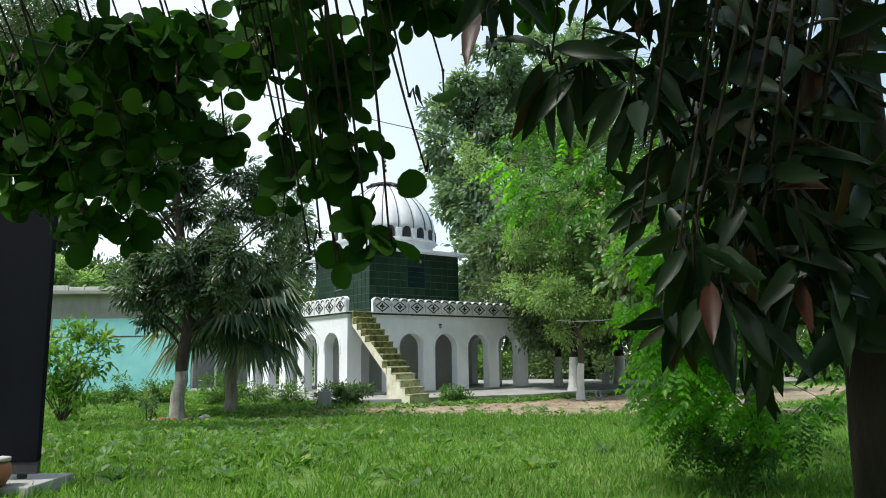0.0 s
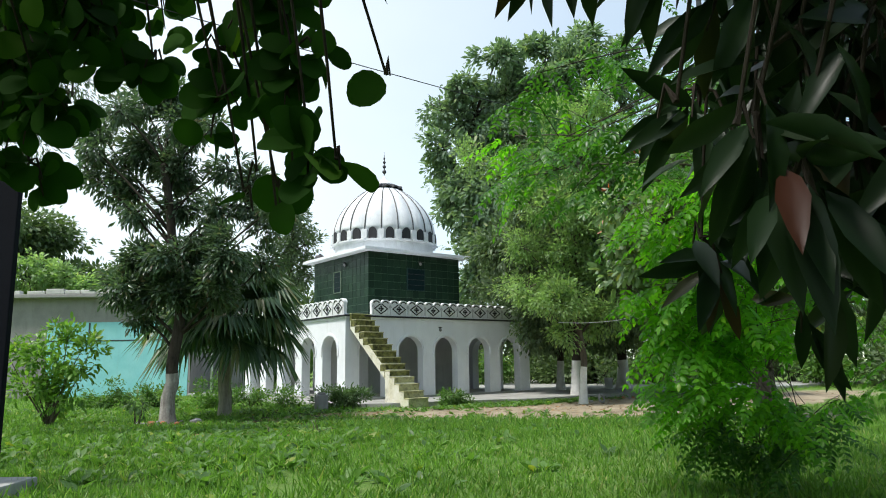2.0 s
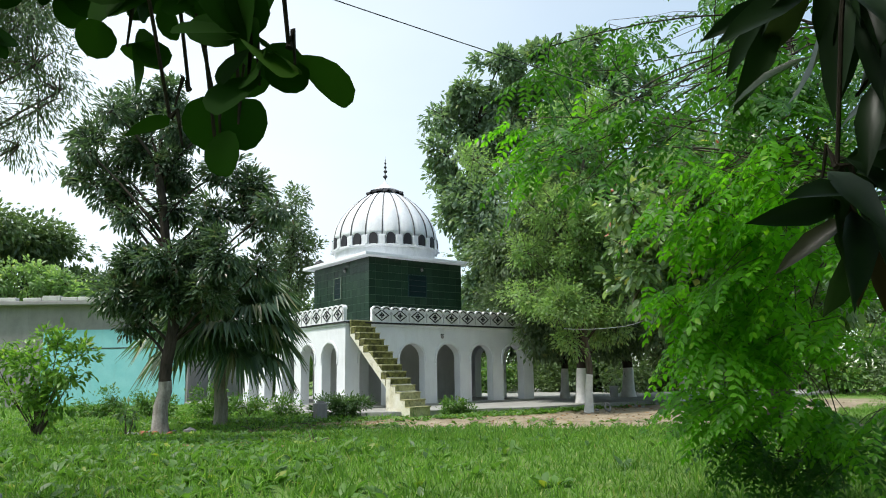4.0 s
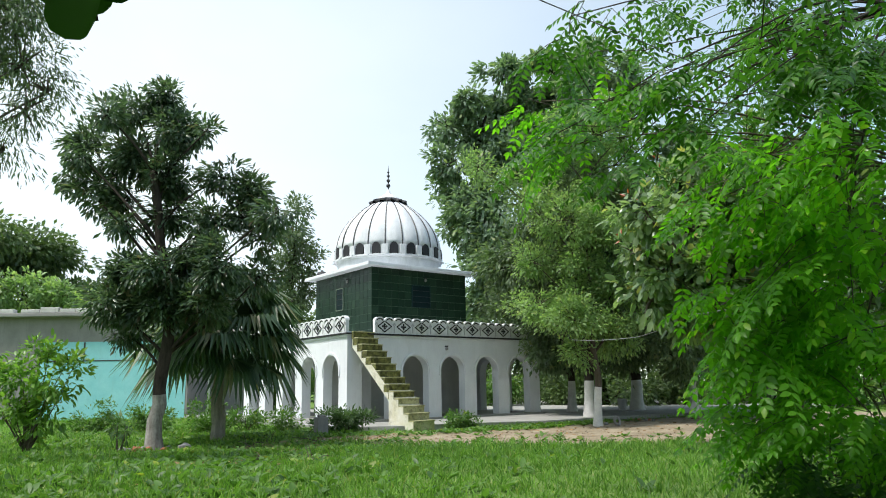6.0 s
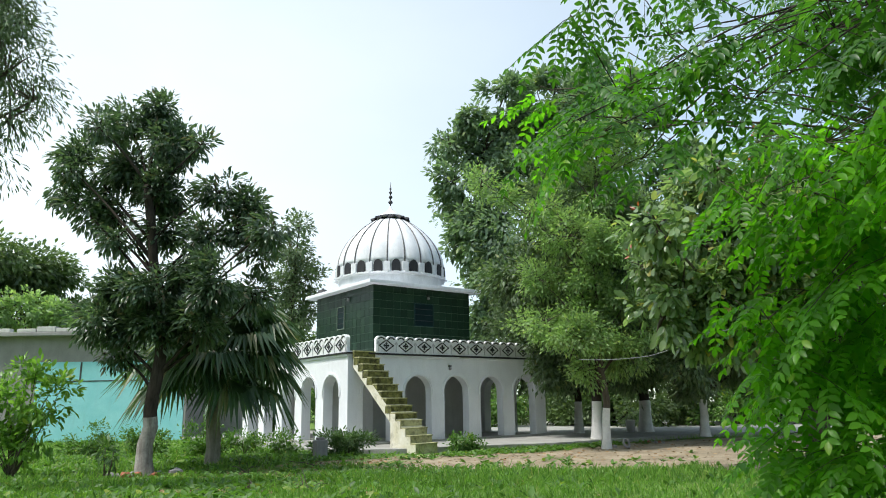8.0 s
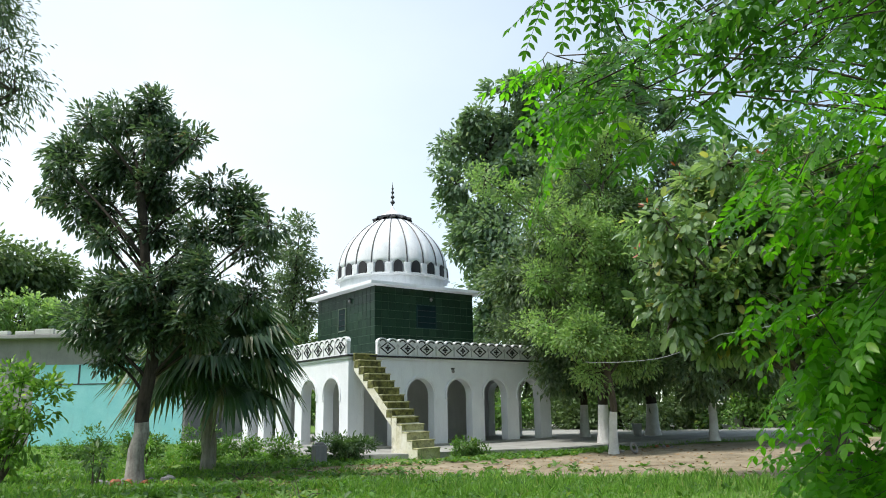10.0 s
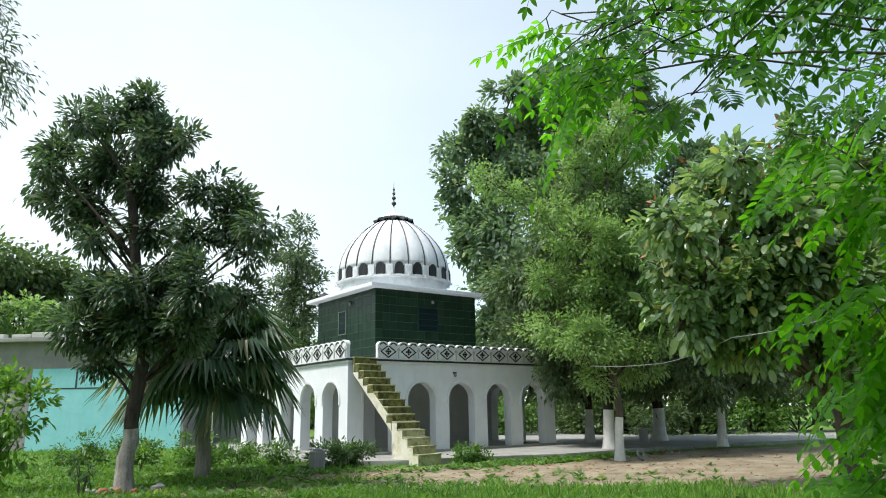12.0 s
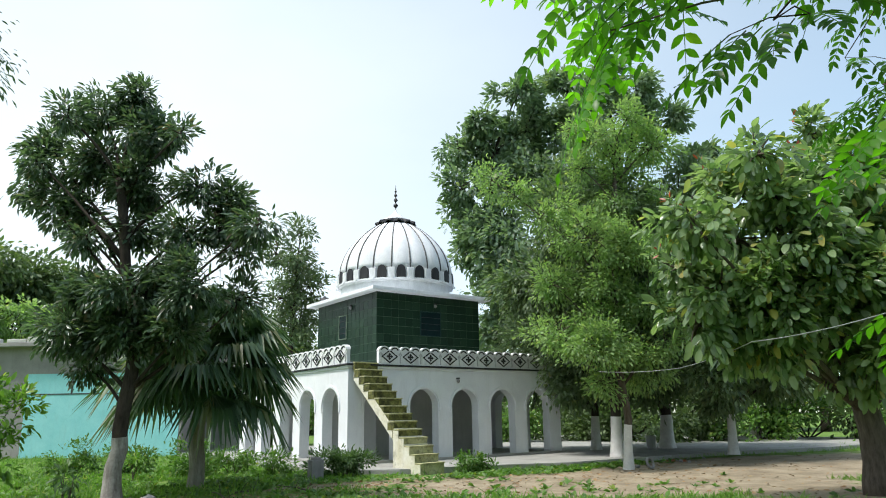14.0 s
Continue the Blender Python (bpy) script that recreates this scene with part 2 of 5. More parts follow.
def box(bm, lo, hi, bevel=0.0, mat=0):
    c = [(lo[k] + hi[k]) / 2 for k in range(3)]
    s = [hi[k] - lo[k] for k in range(3)]
    r = bmesh.ops.create_cube(bm, size=1.0, matrix=Matrix.Translation(c) @ Matrix.Diagonal((*s, 1)))
    vs = r["verts"]
    if bevel:
        es = list({e for v in vs for e in v.link_edges})
        r = bmesh.ops.bevel(bm, geom=es, offset=bevel, segments=2, affect='EDGES', profile=0.6)
    if mat:
        for v in vs:
            if v.is_valid:
                for f in v.link_faces:
                    f.material_index = mat


def lathe(bm, prof, seg=32, centre=(0, 0)):
    rings = []
    for r, z in prof:
        rings.append([bm.verts.new((centre[0] + r * math.cos(2 * math.pi * k / seg), centre[1] + r * math.sin(2 * math.pi * k / seg), z)) for k in range(seg)])
    for a, b2 in zip(rings, rings[1:]):
        for k in range(seg):
            bm.faces.new((a[k], a[(k + 1) % seg], b2[(k + 1) % seg], b2[k]))
    bm.faces.new(rings[0])
    bm.faces.new(list(reversed(rings[-1])))


def tube(bm, pts, radii, seg=8, cap=True):
    """A tapered tube along a line of points."""
    rings = []
    pts = [Vector(p) for p in pts]
    for k, p in enumerate(pts):
        d = (pts[min(k + 1, len(pts) - 1)] - pts[max(k - 1, 0)]).normalized()
        s = d.orthogonal().normalized() if not rings else (side - d * side.dot(d)).normalized()
        side = s
        u = d.cross(s)
        rings.append([bm.verts.new(p + float(radii[k]) * (math.cos(a) * s + math.sin(a) * u)) for a in [2 * math.pi * q / seg for q in range(seg)]])
    for a, b2 in zip(rings, rings[1:]):
        for q in range(seg):
            bm.faces.new((a[q], a[(q + 1) % seg], b2[(q + 1) % seg], b2[q]))
    if cap:
        bm.faces.new(list(reversed(rings[0])))
        bm.faces.new(rings[-1])


def ground_z(x, y):
    """The lawn stands a little higher where the walk begins."""
    v = (x + 12.12) * 0.613 + (y + 21.04) * 0.79
    s = min(max((v - 8.0) / 11.0, 0.0), 1.0)
    s = s * s * (3 - 2 * s)
    return 0.33 * (1 - s) + 0.05 * noise.noise((x * 0.35, y * 0.35, 2.0)) * (1 if v < 24 else 0.2)


# leaf outlines: along the midrib (0..1), across (-0.5..0.5), fold depth
def leaf_template(kind):
    if kind == "lance":      # slender pointed leaf
        rows = [(0.0, 0.02), (0.22, 0.36), (0.5, 0.5), (0.78, 0.3), (1.0, 0.0)]
    elif kind == "round":
        rows = [(0.0, 0.05), (0.08, 0.28), (0.25, 0.45), (0.5, 0.5), (0.74, 0.44), (0.92, 0.26), (1.0, 0.06)]
    elif kind == "oval":
        rows = [(0.0, 0.03), (0.2, 0.36), (0.5, 0.5), (0.8, 0.36), (1.0, 0.03)]
    else:                    # diamond, for far foliage
        rows = [(0.0, 0.02), (0.5, 0.5), (1.0, 0.0)]
    v, f = [], []
    for y, w in rows:
        droop = -0.18 * y * y
        v += [(-w, y, droop + 0.12 * w), (0, y, droop), (w, y, droop + 0.12 * w)]
    for k in range(len(rows) - 1):
        a = 3 * k
        f += [(a, a + 1, a + 4, a + 3), (a + 1, a + 2, a + 5, a + 4)]
    return np.array(v), np.array(f)


def leaves(name, pos, along, up, length, width, kind, mat, parent, label=""):
    """Many leaves in one mesh. along: the way the midrib runs; up: the leaf's face; length and width per leaf."""
    tv, tf = leaf_template(kind)
    pos, along, up = np.asarray(pos, float), np.asarray(along, float), np.asarray(up, float)
    nL = len(pos)
    along = along / np.linalg.norm(along, axis=1, keepdims=True)
    side = np.cross(along, up)
    side /= np.linalg.norm(side, axis=1, keepdims=True) + 1e-9
    nor = np.cross(side, along)
    length = np.broadcast_to(np.asarray(length, float), (nL,))
    width = np.broadcast_to(np.asarray(width, float), (nL,))
    P = (pos[:, None, :] + side[:, None, :] * (tv[None, :, 0:1] * width[:, None, None])
         + along[:, None, :] * (tv[None, :, 1:2] * length[:, None, None]) + nor[:, None, :] * (tv[None, :, 2:3] * length[:, None, None]))
    V = P.reshape(-1, 3)
    Fc = (tf[None] + (np.arange(nL) * len(tv))[:, None, None]).reshape(-1, 4)
    me = bpy.data.meshes.new(name)
    me.vertices.add(len(V))
    me.vertices.foreach_set("co", V.ravel())
    me.loops.add(Fc.size)
    me.loops.foreach_set("vertex_index", Fc.ravel().astype(np.int32))
    me.polygons.add(len(Fc))
    me.polygons.foreach_set("loop_start", np.arange(0, Fc.size, 4, dtype=np.int32))
    me.polygons.foreach_set("use_smooth", np.ones(len(Fc), bool))
    me.update(calc_edges=True)
    me.validate()
    me.materials.append(mat)
    ob = new(name, me)
    ob.parent = parent
    if label:
        ob["label"] = label
    return ob


def rand_dirs(rng, n):
    d = rng.normal(size=(n, 3))
    return d / np.linalg.norm(d, axis=1, keepdims=True)


def clump_cloud(rng, lobes, per_m3, spread, per_clump, shell=0.5):
    """Leaf places in twig clumps scattered through ellipsoid lobes (x, y, z, r), thicker towards the skin; also gives the way outwards."""
    P, D, C = [], [], []
    for x, y, z, r in lobes:
        k = max(8, int(per_m3 * 4.2 * r ** 2.4))
        nb = 7 + int(r * 3)
        bd = rand_dirs(rng, nb)
        bough = bd * (r * (0.35 + 0.75 * rng.random((nb, 1))))
        pick = rng.integers(0, nb, k)
        off = rng.normal(size=(k, 3)) * r * 0.21 * np.array((1, 1, 0.75))
        c = np.array((x, y, z)) + (bough[pick] + off) * np.array((1, 1, 0.9))
        d = bd[pick] + 0.5 * rand_dirs(rng, k)
        for q in range(k):
            m = rng.integers(per_clump // 2, per_clump + 1)
            o = rand_dirs(rng, m)
            P.append(c[q] + o * spread * rng.random((m, 1)) ** 0.6)
            D.append(o + 0.8 * d[q])
            C.append(c[q])
    return np.vstack(P), np.vstack(D), np.array(C)


def limbs_to(rng, bm, start, ends, r0, r1=0.012, bend=0.25, seg=6):
    for e in ends:
        a, b2 = Vector(start), Vector(e)
        mid = a.lerp(b2, 0.5) + Vector((rng.normal(size=3) * bend * (b2 - a).length * 0.3).tolist()) + Vector((0, 0, 0.1 * (b2 - a).length))
        pts = [a.lerp(mid, t).lerp(mid.lerp(b2, t), t) for t in np.linspace(0, 1, 7).tolist()]
        tube(bm, pts, np.linspace(r0, r1, 7).tolist(), seg)


def tree(name, label, base, trunk_pts, trunk_r, lobes, leaf, kind, size, per_m3=60, spread=0.28, per_clump=9,
         bark=None, wash=0.0, seed=1, droop=0.35, twigs=True, shell=0.45, group="", wide=0.36, wash_mat=None):
    """A tree: one bent trunk with limbs to each lobe, and a crown of single leaves on twig clumps. wash: height of whitewash."""
    rng = np.random.default_rng(seed)
    root = thing(name, label, "tree", group, base)
    o = Vector(base)
    bm = bmesh.new()
    pts = [Vector(p) - o for p in trunk_pts]
    fine = []
    for a, b2 in zip(pts, pts[1:]):
        for k in range(4):
            fine.append(a.lerp(b2, k / 4) + Vector((rng.normal(size=3) * 0.012).tolist()))
    fine.append(pts[-1])
    rad = np.linspace(trunk_r, trunk_r * 0.55, len(fine))
    rad[0] *= 1.35
    rad[1] *= 1.08
    tube(bm, fine, [float(k) for k in rad], 10)
    top = fine[-1]
    for q, (x, y, z, r) in enumerate(lobes):
        e = Vector((x, y, z)) - o
        st = min(fine[len(fine) // 3:], key=lambda p: abs(p.z - (e.z - 0.9 * math.hypot(e.x - p.x, e.y - p.y) - 0.15)))
        limbs_to(rng, bm, st, [e], min(0.055, trunk_r * (0.36 if r > 0.8 else 0.26)) if trunk_r < 0.3 else trunk_r * 0.36, trunk_r * 0.08)
        if twigs:
            for _ in range(7):
                d = Vector(rand_dirs(rng, 1)[0].tolist()) * r * 0.95
                limbs_to(rng, bm, e, [e + d], trunk_r * 0.1 + 0.006, 0.005, 0.2, 4)
    part("trunk", bm, bark or BARK, root, smooth=True)
    if wash:
        bm = bmesh.new()
        sub = [p for p in fine if p.z <= wash]
        nx = fine[len(sub)]
        last = sub[-1]
        t = (wash - last.z) / max(nx.z - last.z, 1e-3)
        sub.append(last.lerp(nx, t))
        tube(bm, sub, [r * 1.03 + 0.004 for r in rad[:len(sub) - 1]] + [rad[len(sub) - 1] * 1.02 + 0.004], 10, cap=False)
        part("whitewash", bm, wash_mat or WHITEWASH, root, "flaking whitewash on the lower trunk", smooth=True)
    P, D, C = clump_cloud(rng, lobes, per_m3, spread, per_clump, shell)
    D[:, 2] -= droop
    up = rng.normal(size=D.shape) * 0.5 + np.array((0, 0, 1.0))
    L = size * (0.6 + 0.6 * rng.random(len(P)))
    leaves("crown", P - np.array(base), D, up, L, L * wide, kind, leaf, root)
    return root

# ---- ground ----
def build_ground():
    # fine near the walk, wide towards the horizon
    xs = np.unique(np.concatenate([np.linspace(-400, -40, 10), np.linspace(-40, -16, 13), np.linspace(-16, 12, 71), np.linspace(12, 60, 17), np.linspace(60, 400, 9)]))
    ys = np.unique(np.concatenate([np.linspace(-400, -40, 9), np.linspace(-40, -24, 7), np.linspace(-24, 4, 71), np.linspace(4, 60, 17), np.linspace(60, 500, 10)]))
    V = [(x, y, ground_z(x, y) if abs(x) < 40 and -40 < y < 60 else 0.0) for y in ys for x in xs]
    w = len(xs)
    Fc = [(j * w + i, j * w + i + 1, (j + 1) * w + i + 1, (j + 1) * w + i) for j in range(len(ys) - 1) for i in range(w - 1)]
    me = bpy.data.meshes.new("ground")
    me.from_pydata(V, [], Fc)
    me.materials.append(GROUND)
    at = me.attributes.new("bare", 'FLOAT', 'POINT')
    at.data.foreach_set("value", [bare(x, y) for x, y, z in V])
    me.polygons.foreach_set("use_smooth", [True] * len(me.polygons))
    return tagged(new("ground", me), "grassy lawn with patches of bare sandy soil", "ground", kind="structure")


def bare(x, y):
    """How bare the soil lies: most before the stairs and under the trees."""
    p = 0.0
    for cx, cy, rx, ry, a in ((1.5, -6.6, 4.6, 1.9, 0.85), (8.5, -7.6, 7.5, 3.2, 0.85), (-2.6, -4.2, 2.2, 1.0, 0.42), (0.3, -4.2, 3.0, 1.0, 0.5), (-7.3, -5.4, 0.9, 0.8, 0.35), (-5.0, -6.6, 2.2, 1.5, 0.42), (-6.8, -9.8, 1.6, 1.0, 0.36), (0.4, -7.7, 2.6, 2.2, 0.80), (3.8, -9.6, 3.2, 2.2, 0.75), (3.5, -12.5, 3.2, 2.2, 0.55), (14, -8, 6, 2.5, 0.55)):
        d = ((x - cx) / rx) ** 2 + ((y - cy) / ry) ** 2
        p = max(p, a * max(0.0, 1 - d ** 1.3 * 0.6))
    return p


build_ground()


def build_pavement():
    bm = bmesh.new()
    poly = [(-1.3, -1.5), (0.2, -2.5), (2.5, -2.9), (5.0, -3.9), (12.0, -3.9), (17.0, -5.2), (27.0, -5.2), (27.0, 14.0), (-1.3, 14.0)]
    lo = [bm.verts.new((x, y, -0.3)) for x, y in poly]
    hi = [bm.verts.new((x, y, 0.13)) for x, y in poly]
    top = bm.faces.new(hi)
    bm.faces.new(list(reversed(lo)))
    for k in range(len(poly)):
        bm.faces.new((lo[k], lo[(k + 1) % len(poly)], hi[(k + 1) % len(poly)], hi[k]))
    bmesh.ops.bevel(bm, geom=list(top.edges), offset=0.025, segments=2, affect='EDGES')
    return tagged(link_bm("pavement", bm, CONCRETE), "low worn concrete terrace round the shrine", "pavement", kind="structure")


build_pavement()

# ---- domed shrine ----
S = 8.6                 # side of the arcade
FLOOR, ROOF = 0.20, 2.94
BAY, OPEN, PIER = 1.61, 1.06, 0.55
SPRING = 2.29 - OPEN / 2
THICK = 0.34


def arcade_mesh():
    """A wall along x from 0 to S with five round-headed openings, its face at y = 0, built of piers and spandrels."""
    bm = bmesh.new()
    N = 16
    z0 = FLOOR - 0.06
    def strip(pts_lo, pts_hi):
        """A band between a lower and an upper line, with both faces and its soffit."""
        for y in (0.0, THICK):
            lo = [bm.verts.new((x, y, z)) for x, z in pts_lo]
            hi = [bm.verts.new((x, y, z)) for x, z in pts_hi]
            for k in range(len(lo) - 1):
                bm.faces.new((lo[k], lo[k + 1], hi[k + 1], hi[k]))
        for line in (pts_lo, pts_hi):
            f = [bm.verts.new((x, 0.0, z)) for x, z in line]
            g = [bm.verts.new((x, THICK, z)) for x, z in line]
            for k in range(len(f) - 1):
                bm.faces.new((f[k], f[k + 1], g[k + 1], g[k]))
    for k in range(6):
        x0 = BAY * k
        strip([(x0, z0), (x0 + PIER, z0)], [(x0, ROOF), (x0 + PIER, ROOF)])
        for xx in (x0, x0 + PIER):
            v = [bm.verts.new(q) for q in ((xx, 0, z0), (xx, THICK, z0), (xx, THICK, SPRING if 0 < xx < S else ROOF), (xx, 0, SPRING if 0 < xx < S else ROOF))]
            bm.faces.new(v)
    for k in range(5):
        cx, r = PIER + BAY * k + OPEN / 2, OPEN / 2
        arch = [(cx - r * math.cos(q), SPRING + r * math.sin(q)) for q in np.linspace(0, math.pi, N).tolist()]
        strip(arch, [(x, ROOF) for x, z in arch])
    bmesh.ops.remove_doubles(bm, verts=bm.verts, dist=0.0005)
    me = bpy.data.meshes.new("arcade_wall")
    bmesh.ops.recalc_face_normals(bm, faces=bm.faces)
    bm.to_mesh(me)
    bm.free()
    me.materials.append(WHITE)
    bm = bmesh.new()
    ri, ro = OPEN / 2 + 0.03, OPEN / 2 + 0.10
    rings = []
    for q in np.linspace(-0.25, math.pi + 0.25, 20).tolist():
        ca, sa = math.cos(q), math.sin(q)
        rings.append([bm.verts.new((r * ca, yy, r * sa)) for r, yy in ((ri, 0.01), (ri, -0.035), (ro, -0.035), (ro, 0.01))])
    for a, b2 in zip(rings, rings[1:]):
        for q in range(3):
            bm.faces.new((a[q], a[q + 1], b2[q + 1], b2[q]))
    bm.faces.new(rings[0])
    bm.faces.new(list(reversed(rings[-1])))
    me2 = bpy.data.meshes.new("arch_moulding")
    bmesh.ops.recalc_face_normals(bm, faces=bm.faces)
    bm.to_mesh(me2)
    bm.free()
    me2.materials.append(WHITE)
    return me, me2


shrine = thing("domed_shrine", "white arcaded shrine with ribbed dome and dark green tiled upper room", "building")
arc, ring = arcade_mesh()
FACES = [Matrix.Identity(4), Matrix.Translation((0, S, 0)) @ Matrix.Rotation(radians(-90), 4, 'Z'),
         Matrix.Translation((S, S, 0)) @ Matrix.Rotation(radians(180), 4, 'Z'), Matrix.Translation((S, 0, 0)) @ Matrix.Rotation(radians(90), 4, 'Z')]
for m in FACES:
    w = new("arcade_wall", arc)
    w.parent = shrine
    w.matrix_basis = m @ Matrix.Translation((0.002, 0.001, 0))
    for k in range(5):
        mo = new("arch_moulding", ring)
        mo.parent = w
        mo.location = (PIER + BAY * k + OPEN / 2, 0, SPRING)

bm = bmesh.new()
box(bm, (-0.12, -0.12, 0.0), (S + 0.12, S + 0.12, FLOOR), 0.02)
part("plinth", bm, CONCRETE, shrine, "grey concrete plinth step")
bm = bmesh.new()
box(bm, (-0.10, -0.10, ROOF), (S + 0.10, S + 0.10, ROOF + 0.05), 0.01)
part("cornice", bm, BLACK, shrine, "thin black painted cornice line")
bm = bmesh.new()
box(bm, (-0.05, -0.05, ROOF - 0.07), (S + 0.05, S + 0.05, ROOF - 0.003), 0.01)
box(bm, (-0.02, -0.02, ROOF + 0.05), (S + 0.02, S + 0.02, ROOF + 0.09))
part("roof", bm, WHITE, shrine)


def parapet(length, x0, m, name="parapet"):
    """A scalloped parapet from x0 to length along x, its face at y = -0.06, with painted rosettes."""
    bm = bmesh.new()
    z0, z1 = ROOF + 0.052, ROOF + 0.46
    step = 0.38
    n = max(1, round((length - x0) / step))
    step = (length - x0) / n
    out = []
    for k in range(n):
        cx = x0 + (k + 0.5) * step
        for a in np.linspace(math.pi, 0, 9).tolist()[(0 if k == 0 else 1):]:
            out.append((cx + step / 2 * math.cos(a), z1 + 0.15 * math.sin(a)))
    cols = []
    for x, z in out:
        cols.append([bm.verts.new(q) for q in ((x, -0.06, z0), (x, -0.06, z), (x, 0.06, z), (x, 0.06, z0))])
    for c, d in zip(cols, cols[1:]):
        for q in range(4):
            bm.faces.new((c[q], c[(q + 1) % 4], d[(q + 1) % 4], d[q]))
    bm.faces.new(cols[0])
    bm.faces.new(list(reversed(cols[-1])))
    p = part(name, bm, PARAPET, shrine, "white parapet with scalloped top and black rosettes")
    p.matrix_basis = m
    # rim over every scallop, painted shade inside it, and a slim post between pairs
    bm = bmesh.new()
    for k in range(n):
        cx = x0 + (k + 0.5) * step
        ang = np.linspace(math.pi * 0.98, 0.02, 9)
        rings = []
        for q in ang:
            ca, sa = math.cos(q), math.sin(q)
            rings.append([bm.verts.new((cx + (step / 2 * f) * ca, yy, z1 + 0.15 * f * sa)) for f, yy in ((0.78, -0.063), (0.78, -0.085), (1.04, -0.085), (1.04, 0.075))])
        for a1, b1 in zip(rings, rings[1:]):
            for q in range(3):
                bm.faces.new((a1[q], a1[q + 1], b1[q + 1], b1[q]))
    rim = part("scallop_trim", bm, [PARAPET], p)
    # black arcs stand for the shade under each scallop crest
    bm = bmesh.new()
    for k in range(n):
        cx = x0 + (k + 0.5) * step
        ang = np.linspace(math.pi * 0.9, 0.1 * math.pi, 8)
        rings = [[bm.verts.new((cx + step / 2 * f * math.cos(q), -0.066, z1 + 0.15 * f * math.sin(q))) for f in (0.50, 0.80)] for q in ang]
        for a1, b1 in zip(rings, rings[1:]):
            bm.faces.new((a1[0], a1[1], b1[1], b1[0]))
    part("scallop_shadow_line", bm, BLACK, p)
    nd = max(1, round((length - x0) / 0.76))
    sd = (length - x0) / nd
    mid = (z0 + z1) / 2 + 0.04
    for k in range(nd):
        cx = x0 + (k + 0.5) * sd
        r = bpy.data.objects.new("rosette", rosette_mesh)
        scene.collection.objects.link(r)
        r.parent = p
        r.location = (cx, -0.062, mid)
    for k in range(nd + 1):
        cx = min(max(x0 + k * sd, x0 + 0.06), length - 0.06)
        r = bpy.data.objects.new("sprig", sprig_mesh)
        scene.collection.objects.link(r)
        r.parent = p
        r.location = (cx, -0.062, mid)
    return p


def diamond_ring(bm, w, h, t, y, mat=0):
    o = [(w, 0), (0, h), (-w, 0), (0, -h)]
    i = [(w - t * 1.3, 0), (0, h - t), (-w + t * 1.3, 0), (0, -h + t)]
    vo = [bm.verts.new((x, y, z)) for x, z in o]
    vi = [bm.verts.new((x, y, z)) for x, z in i]
    for k in range(4):
        f = bm.faces.new((vo[k], vo[(k + 1) % 4], vi[(k + 1) % 4], vi[k]))
        f.material_index = mat


def build_motifs():
    bm = bmesh.new()
    diamond_ring(bm, 0.30, 0.205, 0.045, -0.004)
    for a in range(4):          # four petals
        c, s = math.cos(a * math.pi / 2), math.sin(a * math.pi / 2)
        pts = [(0.02, 0), (0.06, 0.045), (0.115, 0), (0.06, -0.045)]
        bm.faces.new([bm.verts.new((x * c - z * s, -0.004, (x * s + z * c))) for x, z in pts])
    bm.faces.new([bm.verts.new((0.035 * math.cos(q), -0.005, 0.035 * math.sin(q))) for q in np.linspace(0, 2 * math.pi, 9)[:-1]])
    g = bmesh.ops.extrude_face_region(bm, geom=bm.faces[:])
    bmesh.ops.translate(bm, verts=[v for v in g["geom"] if isinstance(v, bmesh.types.BMVert)], vec=(0, -0.014, 0))
    me = bpy.data.meshes.new("rosette")
    bmesh.ops.recalc_face_normals(bm, faces=bm.faces)
    bm.to_mesh(me)
    bm.free()
    me.materials.append(BLACK)
    bm = bmesh.new()
    box(bm, (-0.018, -0.02, -0.20), (0.018, 0, 0.03), 0.006)
    for sx in (-1, 0, 1):
        lathe_at = (sx * 0.035, 0.06 if sx else 0.10)
        pts = [(lathe_at[0] + 0.032 * math.cos(q), -0.012, lathe_at[1] + 0.04 * math.sin(q)) for q in np.linspace(0, 2 * math.pi, 9)[:-1]]
        bm.faces.new([bm.verts.new(q) for q in pts])
    me2 = bpy.data.meshes.new("sprig")
    bmesh.ops.recalc_face_normals(bm, faces=bm.faces)
    bm.to_mesh(me2)
    bm.free()
    me2.materials.append(GREY_PLASTER)
    return me, me2


rosette_mesh, sprig_mesh = build_motifs()
parapet(S, 1.0, FACES[0])
parapet(S, 0.0, FACES[1])
parapet(S, 0.0, FACES[2])
parapet(S, 0.0, FACES[3])

# inner room below and tiled room above
C0, C1, CTOP = 2.3, 6.83, 5.70
bm = bmesh.new()
box(bm, (C0 + 0.02, C0 + 0.02, FLOOR), (C1 - 0.02, C1 - 0.02, ROOF - 0.08))
part("inner_room_wall", bm, GREY_PLASTER, shrine, "plain grey plastered inner room")
bm = bmesh.new()
box(bm, (C0 + 0.02, C0 + 0.02, ROOF + 0.09), (C1 - 0.02, C1 - 0.02, CTOP))
upper = part("upper_room_wall", bm, JOINT, shrine, "upper room clad in dark green glazed tiles")
bm = bmesh.new()
box(bm, (C0 - 0.36, C0 - 0.36, CTOP), (C1 + 0.36, C1 + 0.36, CTOP + 0.13), 0.02)
part("upper_roof_slab", bm, WHITE, shrine, "thin projecting white roof slab")


